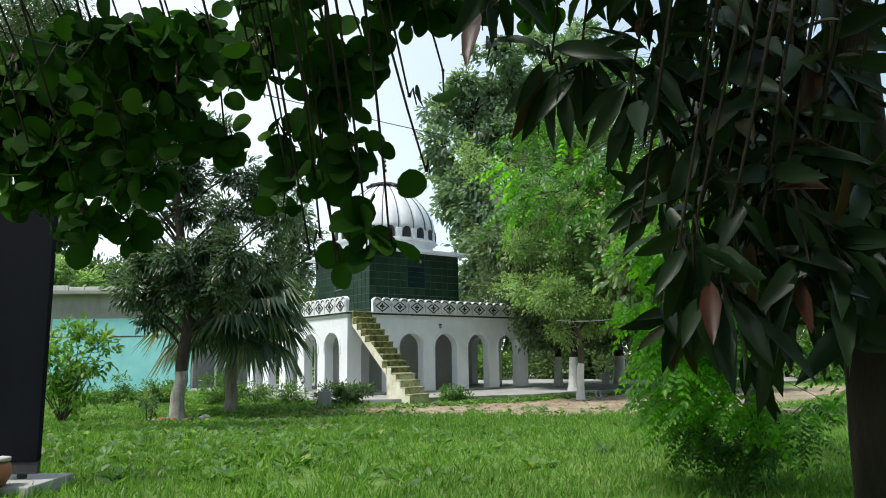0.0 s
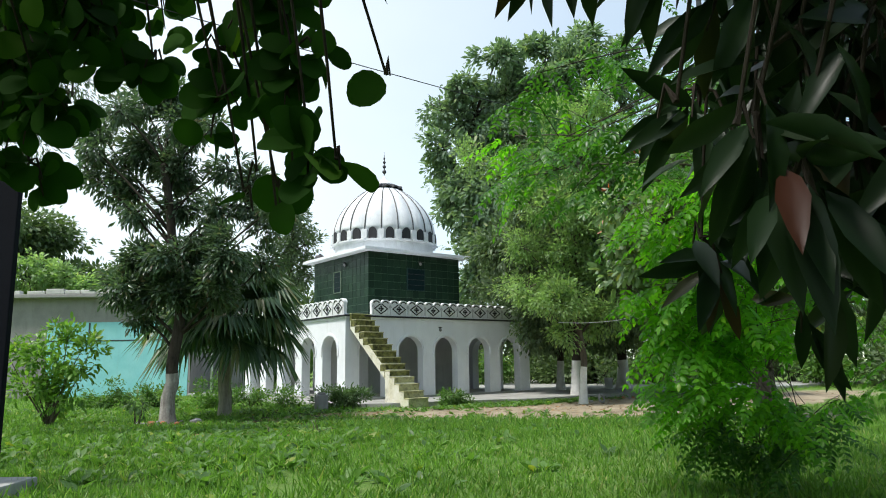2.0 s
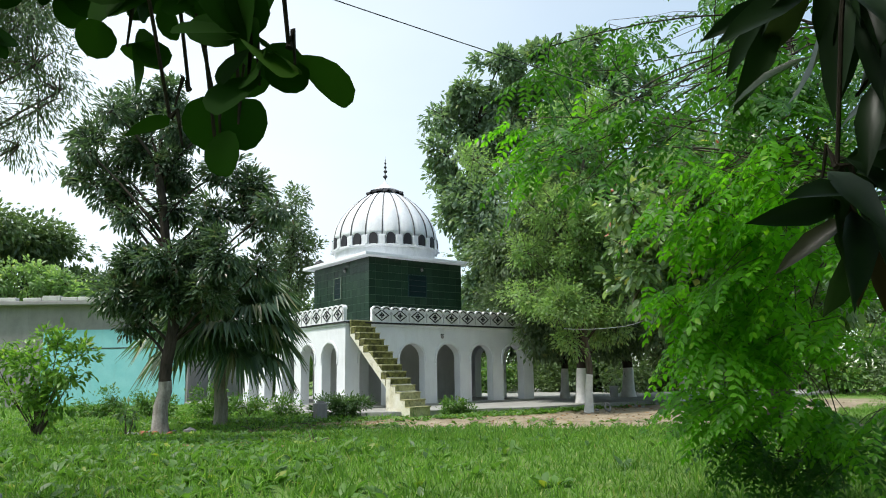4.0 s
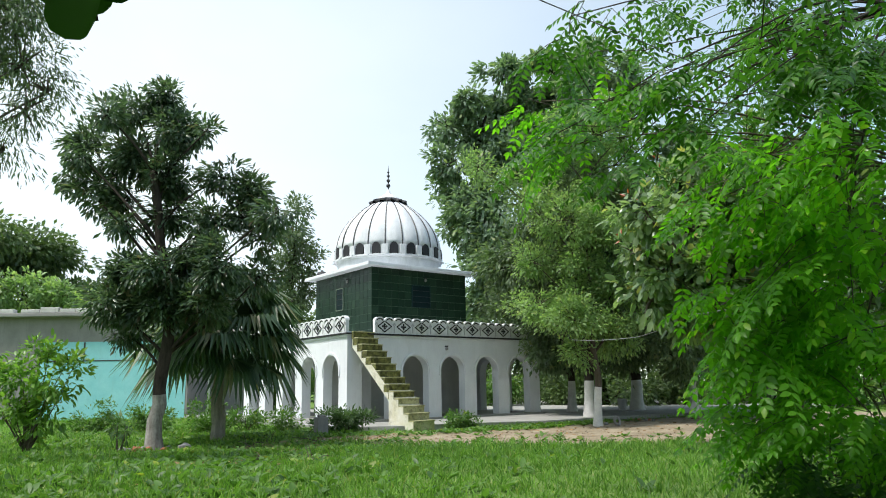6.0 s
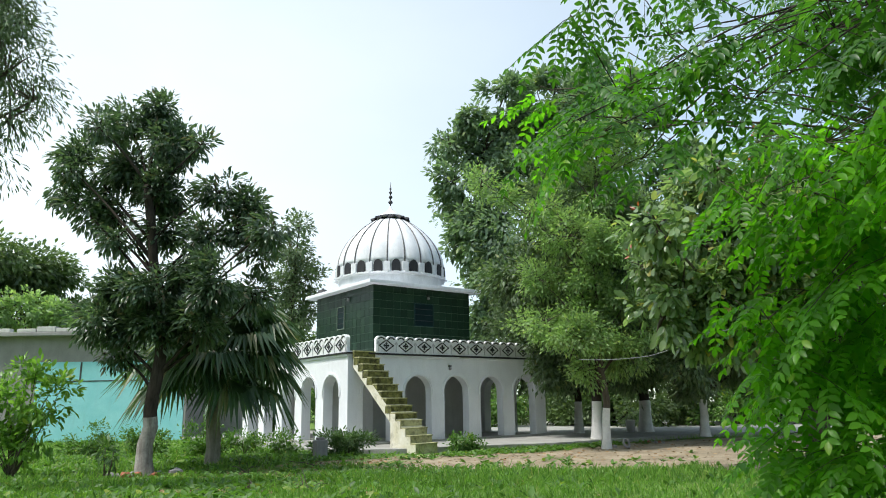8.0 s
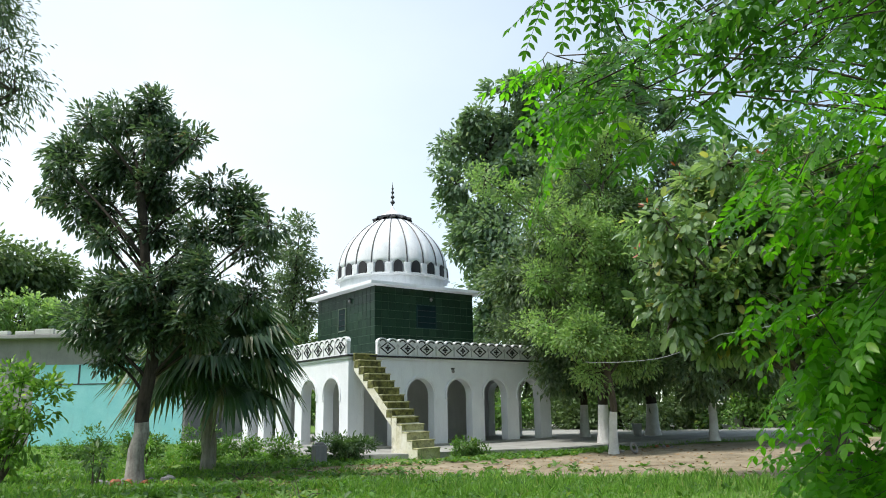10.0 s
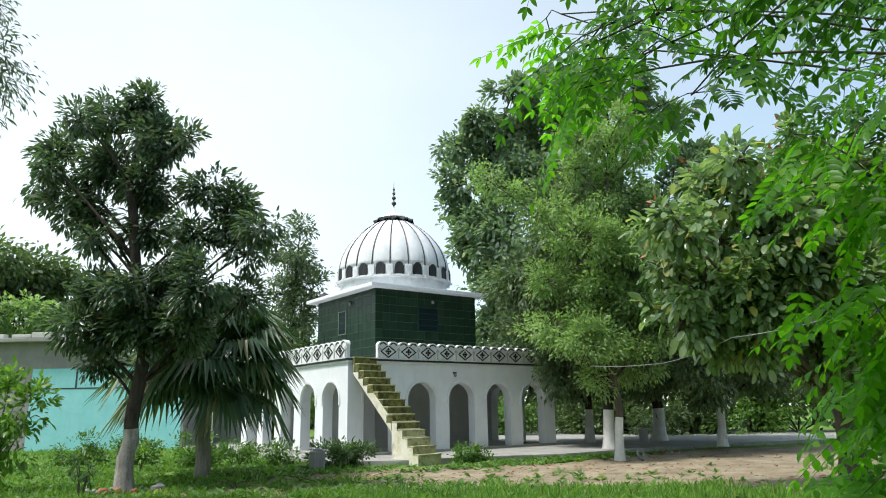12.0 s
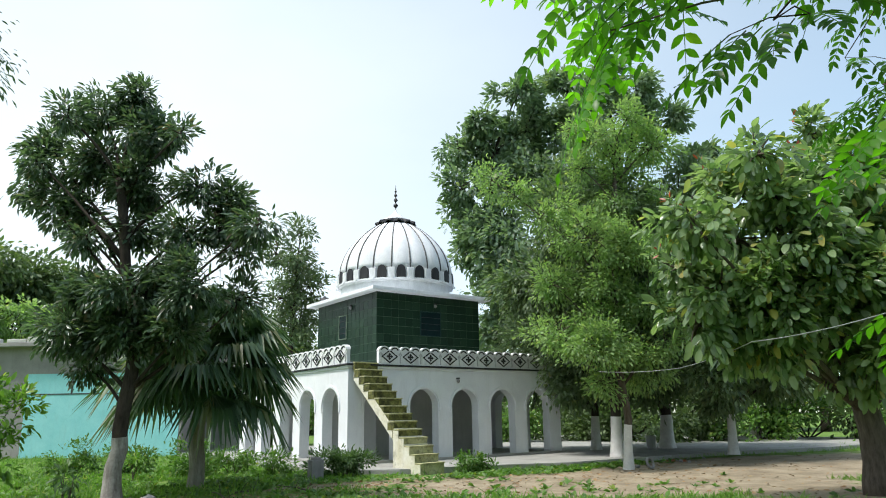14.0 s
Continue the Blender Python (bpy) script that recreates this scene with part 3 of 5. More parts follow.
def window(m, w, h, label, frame_mat):
    root = new("window")
    root.parent = shrine
    root.matrix_basis = m
    root["label"] = label
    bm = bmesh.new()
    t = 0.03
    for lo, hi in (((-w / 2, -0.05, 0), (-w / 2 + t, 0, h)), ((w / 2 - t, -0.05, 0), (w / 2, 0, h)), ((-w / 2 + t, -0.05, 0), (w / 2 - t, 0, t)), ((-w / 2 + t, -0.05, h - t), (w / 2 - t, 0, h))):
        box(bm, lo, hi, 0.006)
    part("window_frame", bm, frame_mat, root)
    bm = bmesh.new()
    box(bm, (-w / 2 + t, -0.025, t), (w / 2 - t, -0.012, h - t))
    part("pane", bm, GLASS, root, "dark blue glass pane")
    for k in range(3):
        bm = bmesh.new()
        zz = h * (k + 1) / 4
        box(bm, (-w / 2 + t, -0.045, zz - 0.008), (w / 2 - t, -0.03, zz + 0.008))
        part("window_bar", bm, IRON, root)


window(Matrix.Translation((C0 + 0.015, 4.716, 4.243)) @ Matrix.Rotation(radians(-90), 4, 'Z'), 0.60, 0.894, "small window with a pale frame and bars", JOINT)
window(Matrix.Translation((4.565, C0 + 0.015, 4.243)), 0.902, 0.894, "small dark window with a thin dark teal frame and bars", TEAL_DARK)


def dome():
    cx, cy = 4.5, 4.57
    root = new("dome")
    root.parent = shrine
    root.location = (cx, cy, 0)
    root["label"] = "weathered white ribbed onion dome with a niche band"
    seg, NR = 120, 20
    # shallow gores between raised ribs
    bm = bmesh.new()
    prof = []
    R, z0 = 2.24, 6.76
    for k in range(20):
        t = math.sin(k / 19 * math.pi / 2 * 0.93)
        prof.append((R * (1 - t * t) ** 0.8, z0 + 2.42 * t))
    rings = []
    for r, z in prof:
        ring = []
        for s in range(seg):
            a = 2 * math.pi * s / seg
            g = abs(math.sin(NR * a / 2))
            rr = r * (1 - 0.030 * (1 - g ** 0.7))
            ring.append(bm.verts.new((rr * math.cos(a), rr * math.sin(a), z)))
        rings.append(ring)
    for a, b2 in zip(rings, rings[1:]):
        for s in range(seg):
            bm.faces.new((a[s], a[(s + 1) % seg], b2[(s + 1) % seg], b2[s]))
    bm.faces.new(list(reversed(rings[-1])))
    bm.faces.new(rings[0])
    part("shell", bm, DOME_WHITE, root, smooth=True)
    for k in range(NR):
        a = 2 * math.pi * k / NR
        bm = bmesh.new()
        pts = [(r * 0.985 * math.cos(a), r * 0.985 * math.sin(a), z) for r, z in prof]
        tube(bm, pts, [0.024] * len(pts), 5)
        part("seam", bm, IRON, root, "dark seam between the gores")
    # drum
    bm = bmesh.new()
    lathe(bm, [(2.12, CTOP + 0.12), (2.12, 6.27), (2.20, 6.33), (2.20, 6.77)], 64)
    part("drum", bm, DOME_WHITE, root, smooth=False)
    # band of niches
    bm = bmesh.new()
    lathe(bm, [(2.21, 6.33), (2.27, 6.31), (2.27, 6.37), (2.22, 6.39)], 64)
    part("band_ledge", bm, DOME_WHITE, root)
    for k in range(NR):
        a = 2 * math.pi * (k + 0.5) / NR
        M = Matrix.Rotation(a, 4, 'Z') @ Matrix.Translation((2.215, 0, 6.40)) @ Matrix.Rotation(radians(90), 4, 'Z')
        bm = bmesh.new()
        pts = [(-0.17, -0.04), (-0.17, 0.22)] + [(0.17 * math.cos(q), 0.22 + 0.22 * math.sin(q)) for q in np.linspace(math.pi, 0, 9)[1:-1]] + [(0.17, 0.22), (0.17, -0.04)]
        f = [bm.verts.new((x, -0.05, z)) for x, z in pts]
        g = [bm.verts.new((x, 0.06, z)) for x, z in pts]
        bm.faces.new(f)
        for q in range(len(f)):
            bm.faces.new((f[q], f[(q + 1) % len(f)], g[(q + 1) % len(f)], g[q]))
        n = part("niche", bm, BLACK, root)
        n.matrix_basis = M
        a2 = 2 * math.pi * k / NR
        bm = bmesh.new()
        box(bm, (-0.13, -0.07, -0.03), (0.13, 0.06, 0.34), 0.03)
        box(bm, (-0.06, -0.13, -0.10), (0.06, 0.02, -0.031), 0.015)
        c = part("corbel", bm, DOME_WHITE, root)
        c.matrix_basis = Matrix.Rotation(a2, 4, 'Z') @ Matrix.Translation((2.215, 0, 6.40)) @ Matrix.Rotation(radians(90), 4, 'Z')
    # dark ragged collar near the crown, and a cap
    bm = bmesh.new()
    ns = 72
    lo, hi, inner = [], [], []
    for q in range(ns):
        a = 2 * math.pi * q / ns
        w = 0.035 * math.sin(12 * a) + 0.02 * math.sin(31 * a)
        ca, sa = math.cos(a), math.sin(a)
        inner.append(bm.verts.new((0.52 * ca, 0.52 * sa, 9.04)))
        lo.append(bm.verts.new(((0.80 + w) * ca, (0.80 + w) * sa, 8.90 + w)))
        hi.append(bm.verts.new(((0.79 + w) * ca, (0.79 + w) * sa, 8.95 + w)))
    inner2 = [bm.verts.new(v.co + Vector((0, 0, 0.06))) for v in inner]
    for q in range(ns):
        r = (q + 1) % ns
        bm.faces.new((inner[q], inner[r], lo[r], lo[q]))
        bm.faces.new((lo[q], lo[r], hi[r], hi[q]))
        bm.faces.new((hi[q], hi[r], inner2[r], inner2[q]))
    part("collar", bm, BLACK, root, "dark ragged collar round the crown")
    bm = bmesh.new()
    lathe(bm, [(0.56, 9.0), (0.5, 9.14), (0.30, 9.26), (0.12, 9.40), (0.05, 9.52), (0.03, 9.58)], 32)
    part("crown_cap", bm, DOME_WHITE, root, smooth=True)
    bm = bmesh.new()
    prof = [(0.025, 9.5)]
    for z, r in ((9.75, 0.10), (9.98, 0.085), (10.18, 0.07), (10.35, 0.05)):
        prof += [(0.022, z - r), (r * 0.8, z - r * 0.45), (r, z), (r * 0.8, z + r * 0.45), (0.022, z + r)]
    prof += [(0.012, 10.5), (0.003, 10.66)]
    lathe(bm, prof, 14)
    part("finial", bm, IRON, root, "slim dark finial of stacked balls", smooth=True)


dome()

# small lamp boxes on the walls
for loc in ((4.0, -0.03, 2.62), (4.75, C0 - 0.05, 5.42), (C0 - 0.05, 4.1, 5.42)):
    lamp = thing("wall_lamp", "small weatherproof lamp fixed to the wall", "lamp", "wall lamps", loc)
    bm = bmesh.new()
    box(bm, (-0.05, -0.05, -0.02), (0.05, 0.04, 0.03), 0.01)
    part("mount", bm, IRON, lamp)
    bm = bmesh.new()
    lathe(bm, [(0.02, -0.14), (0.05, -0.11), (0.055, -0.06), (0.03, -0.02)], 12, (0, -0.02))
    part("globe", bm, DARK_CEMENT, lamp, smooth=True)

# a low water tank on the upper roof
tank = thing("roof_tank", "small dark domed vent on the upper roof", "vent", "", (2.45, 6.6, CTOP + 0.13))
bm = bmesh.new()
lathe(bm, [(0.20, 0), (0.24, 0.06), (0.24, 0.16), (0.17, 0.24), (0.05, 0.28)], 20)
part("body", bm, IRON, tank, smooth=True)
bm = bmesh.new()
lathe(bm, [(0.05, 0.28), (0.06, 0.31), (0.02, 0.33)], 12)
part("lid", bm, IRON, tank)


# ---- stairs against the shrine ----
def stairs():
    root = thing("staircase", "steep mossy yellow-stained masonry stairs up to the roof", "stairs", "", (0.10, 0, 0))
    root.rotation_euler = (0, 0, radians(9.5))
    n, w, run, z0 = 14, 0.86, 2.95, 0.06
    rise, tread = (ROOF + 0.09 - z0) / n, run / n
    rng = random.Random(4)
    for k in range(n):
        bm = bmesh.new()
        y0 = -run + k * tread
        zt = z0 + (k + 1) * rise
        j = rng.uniform(-0.012, 0.012)
        box(bm, (j, y0 + 0.015, zt - rise - 0.03 if k > 2 else -0.1), (w + j, y0 + tread * 1.3 if k < n - 1 else -0.1, zt - 0.035), 0.008)
        st = part("step", bm, STEP_MOSS if k > 3 else STEP_TOP, root)
        bm = bmesh.new()
        box(bm, (j - 0.012, y0 - 0.012, zt - 0.034), (w + j + 0.012, y0 + tread + 0.01 if k < n - 1 else -0.1, zt), 0.01)
        part("tread_edge", bm, STEP_TOP, st)
    bm = bmesh.new()
    # raking side: a slab under the steps, and a solid foot
    side = [(-run + 3 * tread, z0 + 1.5 * rise), (-run + 3 * tread, z0 + 3.1 * rise), (-0.105, ROOF - 0.07), (-0.105, ROOF - 0.42)]
    for xs in ((0.004, w - 0.004),):
        a = [bm.verts.new((xs[0], y, z)) for y, z in side]
        b2 = [bm.verts.new((xs[1], y, z)) for y, z in side]
        bm.faces.new(a)
        bm.faces.new(list(reversed(b2)))
        for k in range(4):
            bm.faces.new((a[k], b2[k], b2[(k + 1) % 4], a[(k + 1) % 4]))
    part("raking_slab", bm, STRINGER, root, "stained raking slab under the steps")
    bm = bmesh.new()
    box(bm, (0.002, -run + 2.9 * tread, -0.1), (w - 0.002, -run + 5.2 * tread, z0 + 2.9 * rise), 0.01)
    part("foot", bm, STRINGER, root, "white plastered solid foot")
    for k in range(5):
        bm = bmesh.new()
        box(bm, (-0.022, -run + k * tread + 0.02, -0.1), (-0.004, -run + (k + 1) * tread + 0.018, z0 + (k + 1) * rise - 0.04), 0.004)
        part("side_plaster", bm, STRINGER, root, "stained white side plaster")


stairs()


# ---- turquoise out-building ----
def outbuilding():
    o = Vector((-8.1, 17.3, 0))
    ang = math.atan2(-0.6, 0.8)
    M = Matrix.Translation(o) @ Matrix.Rotation(ang, 4, 'Z')
    root = thing("outbuilding", "low flat-roofed out-building, grey render over a turquoise wall", "building")
    root.matrix_basis = M
    X0, X1, D, H = -9.0, 8.6, 5.0, 4.55
    bm = bmesh.new()
    box(bm, (X0, 0, -0.2), (X1, D, H), 0.0)
    part("wall", bm, DARK_CEMENT, root, "bare dark grey rendered wall")
    bm = bmesh.new()
    box(bm, (1.95, -0.02, -0.2), (8.5, 0.0, 3.42), 0.004)
    part("painted_wall", bm, TEAL, root, "turquoise painted wall panel")
    bm = bmesh.new()
    box(bm, (1.95, -0.035, 2.55), (8.5, -0.021, 2.60), 0.004)
    box(bm, (3.85, -0.04, 2.56), (3.92, -0.021, 3.40), 0.004)
    part("conduit", bm, IRON, root, "thin dark conduit line")
    bm = bmesh.new()
    box(bm, (X0 - 0.3, -0.45, H), (X1 + 0.3, D + 0.3, H + 0.17), 0.03)
    part("roof", bm, DARK_CEMENT, root)
    rng = random.Random(9)
    x = X0 - 0.2
    while x < X1 - 0.5:
        w = rng.uniform(0.7, 1.5)
        bm = bmesh.new()
        h = rng.uniform(0.12, 0.26)
        box(bm, (x, -0.40, H + 0.171), (x + w - 0.04, -0.10, H + 0.17 + h), 0.03)
        part("coping_block", bm, COPING, root, "broken pale coping block")
        x += w + (rng.uniform(0.2, 0.5) if rng.random() < 0.3 else 0)
    # black sheet on the wall stands for the shade inside an opening
    bm = bmesh.new()
    box(bm, (-2.2, -0.015, 1.0), (-1.2, 0.0, 2.2), 0.004)
    part("dark_opening_sheet", bm, BLACK, root)
    # pale gable of a further roof
    g = thing("gable_roof", "pale sheet gable roof behind the out-building", "roof")
    g.matrix_basis = M @ Matrix.Translation((4.0, 6.0, 0))
    bm = bmesh.new()
    a = [bm.verts.new(p) for p in ((-0.8, 0, 0), (6, 0, 0), (6, 0, 5.2), (2.6, 0, 6.9), (-0.8, 0, 5.2))]
    b2 = [bm.verts.new(v.co + Vector((0, 4, 0))) for v in a]
    bm.faces.new(a)
    bm.faces.new(list(reversed(b2)))
    for k in range(5):
        bm.faces.new((a[k], b2[k], b2[(k + 1) % 5], a[(k + 1) % 5]))
    part("gable_wall", bm, COPING, g)
    bm = bmesh.new()
    for p, q in (((-1.0, -0.2, 5.1), (2.6, -0.2, 6.93)), ((2.6, -0.2, 6.93), (6.2, -0.2, 5.1))):
        v = [bm.verts.new(p), bm.verts.new(q), bm.verts.new((q[0], 4.2, q[2])), bm.verts.new((p[0], 4.2, p[2]))]
        bm.faces.new(v)
    gg = bmesh.ops.extrude_face_region(bm, geom=bm.faces[:])
    bmesh.ops.translate(bm, verts=[v for v in gg["geom"] if isinstance(v, bmesh.types.BMVert)], vec=(0, 0, 0.08))
    part("roof_sheet", bm, COPING, g)


outbuilding()

# ---- trees ----
MANGO = [(-7.25, -4.60, 7.70, 0.42), (-7.71, -3.94, 7.40, 0.45), (-7.06, -4.76, 6.85, 0.58), (-8.43, -4.73, 6.90, 0.30), (-8.46, -3.31, 6.70, 0.42), (-7.70, -4.19, 6.30, 0.58), (-6.65, -5.63, 6.65, 0.22), (-8.80, -3.25, 5.90, 0.26),
         (-8.27, -3.80, 5.60, 0.45), (-7.15, -4.71, 5.69, 0.55), (-6.25, -5.58, 5.70, 0.36), (-5.64, -5.73, 5.35, 0.46), (-5.47, -6.67, 4.80, 0.34), (-6.39, -5.59, 4.75, 0.38), (-5.42, -5.86, 4.46, 0.30),
         (-7.70, -4.45, 3.61, 0.55), (-7.00, -5.20, 3.67, 0.65), (-6.35, -6.02, 3.70, 0.55), (-8.04, -4.37, 2.98, 0.42), (-7.23, -4.83, 2.90, 0.62), (-6.46, -5.61, 2.85, 0.48), (-5.34, -5.48, 3.66, 0.34), (-7.59, -3.92, 2.40, 0.30)]
MANGO_THIN = [(-7.92, -4.61, 4.7, 0.30), (-7.1, -4.9, 4.9, 0.42), (-7.9, -4.2, 5.2, 0.35), (-6.7, -5.4, 4.2, 0.35), (-5.9, -5.8, 4.9, 0.30), (-8.75, -3.9, 6.2, 0.28)]
tree("mango_tree", "tall mango tree with dark drooping leaves and whitewashed trunk", (-7.15, -4.9, ground_z(-7.15, -4.9) - 0.05), [(-7.15, -4.9, 0.05), (-7.10, -4.95, 1.3), (-7.0, -5.05, 2.6), (-7.25, -5.1, 4.2), (-7.5, -5.0, 5.8)], 0.145,
     MANGO + MANGO_THIN, LEAF_MANGO, "lance", 0.155, 150, 0.26, 18, BARK_DARK, 1.15, 3, 0.35, wide=0.33, wash_mat=OLD_WASH)
tree("slim_tree", "slim dark tree behind the shrine", (2.4, 9.8, 0), [(2.4, 9.8, 0), (2.4, 9.8, 3), (2.5, 9.7, 6), (2.6, 9.6, 8)], 0.16,
     [(2.66, 9.51, 9.5, 0.6), (2.53, 9.6, 8.25, 0.95), (2.96, 9.28, 6.97, 0.8), (2.09, 9.93, 6.5, 1.1), (2.71, 9.47, 5.5, 1.0), (1.82, 10.14, 8.5, 0.6)], LEAF_DEEP, "diamond", 0.22, 42, 0.3, 12, BARK_DARK, 0, 5, wide=0.4)
H_LOBES = [(5.17, -6.66, 9.55, 0.50), (5.18, -5.59, 9.30, 0.70), (6.22, -6.55, 8.90, 0.75), (5.63, -5.70, 7.89, 0.90), (4.88, -5.11, 8.44, 0.45), (7.45, -5.90, 7.81, 0.60), (4.40, -5.58, 6.21, 0.80), (5.67, -6.10, 6.11, 1.00), (5.01, -4.05, 5.25, 0.65), (5.49, -5.31, 4.76, 1.00),
           (6.36, -5.98, 4.42, 0.90), (3.89, -4.81, 3.60, 0.70), (4.28, -5.83, 3.10, 0.90), (5.94, -5.97, 2.98, 0.80), (3.9, -4.60, 5.0, 0.55), (6.6, -6.2, 3.5, 0.6), (4.9, -5.4, 4.0, 0.8), (4.60, -5.64, 2.25, 0.50), (2.48, -3.82, 8.01, 0.45), (3.19, -3.98, 7.58, 0.45), (3.50, -4.77, 6.84, 0.45), (4.32, -4.88, 7.20, 0.40), (4.63, -4.99, 9.67, 0.40)]
tree("light_green_tree", "light green bushy tree with slender whitewashed trunk", (5.4, -5.6, 0), [(5.4, -5.6, 0), (5.45, -5.65, 1.3), (5.3, -5.55, 3), (5.4, -5.7, 6), (5.6, -5.75, 8.5)], 0.115,
     H_LOBES, LEAF_LIGHT, "oval", 0.115, 58, 0.33, 23, BARK, 1.15, 7, 0.15, wide=0.45)
G_LOBES = [(22.62, 16.62, 24.4, 1.6), (20.07, 17.57, 22.0, 1.5), (19.60, 20.02, 20.7, 1.3), (23.91, 17.25, 22.2, 2.3), (21.28, 18.20, 19.3, 2.3), (18.57, 18.14, 17.0, 1.3), (23.93, 16.92, 18.1, 2.3), (19.76, 17.82, 14.7, 1.9), (19.46, 20.67, 16.2, 0.8), (20.70, 16.01, 13.2, 2.6), (21.03, 19.52, 11.9, 1.6), (20.71, 18.00, 9.2, 1.9), (21.31, 15.20, 9.6, 2.5), (20.97, 17.24, 6.8, 1.6)]
tree("tall_dark_tree", "tall dark green tree behind the shrine", (21.5, 18.4, 0), [(21.5, 18.4, 0), (21.4, 18.4, 6), (21.2, 18.5, 14), (21.6, 18.3, 20)], 0.4, G_LOBES, LEAF_TALL, "oval", 0.46, 8.0, 0.5, 18, BARK_DARK, 0, 11, wide=0.45, group="tall dark trees")
G2 = [(26.35, 15.02, 25.0, 1.6), (28.68, 13.63, 26.2, 1.5), (29.26, 10.80, 24.6, 1.3), (26.44, 12.75, 22.9, 2.2), (30.20, 12.31, 22.4, 2.2), (31.67, 9.91, 22.3, 1.2), (26.23, 15.47, 21.7, 2.2), (34.66, 9.92, 19.4, 1.9), (32.90, 6.71, 17.7, 1.1), (32.52, 10.62, 17.0, 2.4), (35.70, 10.00, 16.5, 1.4), (30.88, 10.84, 12.6, 2.6), (26.16, 13.53, 17.1, 2.6), (34.13, 10.31, 13.0, 2.2), (32.53, 10.61, 8.7, 2.4), (36.10, 9.06, 11.3, 2.0), (28.38, 12.69, 13.5, 2.6), (25.01, 13.15, 9.2, 2.6)]
tree("tall_dark_tree", "tall dark spreading tree behind the shrine", (29.0, 12.6, 0), [(29, 12.6, 0), (28.9, 12.6, 6), (28.8, 12.7, 12), (29, 12.6, 18)], 0.45, G2, LEAF_TALL, "oval", 0.46, 7.0, 0.5, 18, BARK_DARK, 0, 12, wide=0.45, group="tall dark trees")
FIG = [(3.28, -12.33, 6.62, 0.40), (0.26, -12.90, 5.38, 0.40), (1.13, -11.70, 5.42, 0.50), (1.23, -12.39, 5.04, 0.60), (1.99, -12.91, 5.29, 0.70), (2.82, -13.40, 5.51, 0.70), (-0.39, -12.06, 4.37, 0.45), (0.98, -11.98, 4.30, 0.65), (1.42, -12.73, 4.29, 0.80), (4.42, -12.41, 4.90, 0.80), (0.38, -11.23, 3.82, 0.45), (0.63, -11.79, 3.46, 0.65),
       (1.32, -12.28, 3.40, 0.80), (1.89, -12.97, 3.35, 0.85), (2.33, -13.55, 3.35, 0.80), (0.27, -11.53, 2.85, 0.48), (1.15, -11.67, 2.65, 0.55), (1.43, -12.34, 2.51, 0.60), (2.68, -12.55, 2.45, 0.60), (2.65, -13.26, 2.30, 0.60), (3.76, -13.98, 4.20, 1.00), (4.42, -13.53, 2.84, 1.00), (3.92, -13.78, 5.51, 0.80)]
tree("broadleaf_tree", "broad-leaved tree with large leathery leaves, some yellow", (3.2, -12.7, ground_z(3.2, -12.7) - 0.05), [(3.2, -12.7, 0.0), (3.2, -12.72, 1.1), (3.05, -12.6, 2.2), (2.6, -12.3, 3.4), (2.4, -12.3, 4.4)], 0.24,
     FIG, LEAF_FIG, "round", 0.205, 62, 0.27, 12, BARK, 0, 13, 0.55, wide=0.52, shell=0.6)
tree("feathery_tree", "tall feathery tree with thin drooping foliage", (-12.6, -6.6, ground_z(-12.6, -6.6) - 0.05), [(-12.6, -6.6, 0.2), (-12.5, -6.7, 3), (-12.2, -6.9, 5.5), (-11.8, -7.2, 7.5)], 0.16,
     [(-10.46, -8.13, 6.9, 0.7), (-10.3, -8.3, 6.1, 0.5), (-10.2, -8.35, 5.4, 0.42), (-10.4, -8.2, 4.8, 0.35), (-9.95, -8.5, 5.7, 0.28), (-11.0, -7.7, 7.3, 0.9), (-10.9, -7.8, 6.1, 0.7), (-11.4, -7.5, 5.2, 0.8), (-10.6, -8.0, 7.8, 0.7)], LEAF_DEEP, "lance", 0.11, 95, 0.26, 16, BARK, 0, 17, 0.9, wide=0.22)


# wall of far woods; the unseen trees behind the walk are added to cut light
def far_woods():
    rng = np.random.default_rng(23)
    spots = []
    for x, y, h, r in ((-5.6, 42.2, 15.0, 6.0), (-0.5, 41.0, 11.0, 4.5), (-13, 44, 12, 5), (-22, 42, 12, 5), (2, 46, 9, 4.5), (40, 6, 13, 5), (47, -2, 12, 5), (52, -12, 12, 6), (55, -24, 12, 6), (42, 16, 14, 5), (36, 24, 12, 5), (30, 34, 10, 5), (18, 40, 9, 5), (10, 44, 9, 5), (58, -36, 12, 6), (-32, 34, 12, 6), (-42, 20, 13, 6), (-24, -34, 11, 6), (-12, -38, 11, 6), (0, -36, 11, 6), (-32, -22, 11, 6), (-34, -8, 11, 6), (14, -34, 11, 6), (28, -30, 11, 6)):
        spots.append((x, y, h, r))
    for q, (x, y, h, r) in enumerate(spots):
        lob = []
        for _ in range(9):
            a, rr, zz = rng.random() * 6.28, r * 0.75 * rng.random() ** 0.5, rng.random()
            lob.append((x + rr * math.cos(a), y + rr * math.sin(a), h * (0.30 + 0.62 * zz), r * (0.55 - 0.22 * zz)))
        tree("far_tree", "distant rounded green tree", (x, y, 0), [(x, y, 0), (x, y, h * 0.25), (x, y, h * 0.45)], 0.28, lob, LEAF_FAR, "diamond", 0.5, 4.2, 0.9, 20, BARK_DARK, 0, 100 + q, twigs=False, group="far trees", wide=0.5)


far_woods()
bx, by = -6.3, 27.6
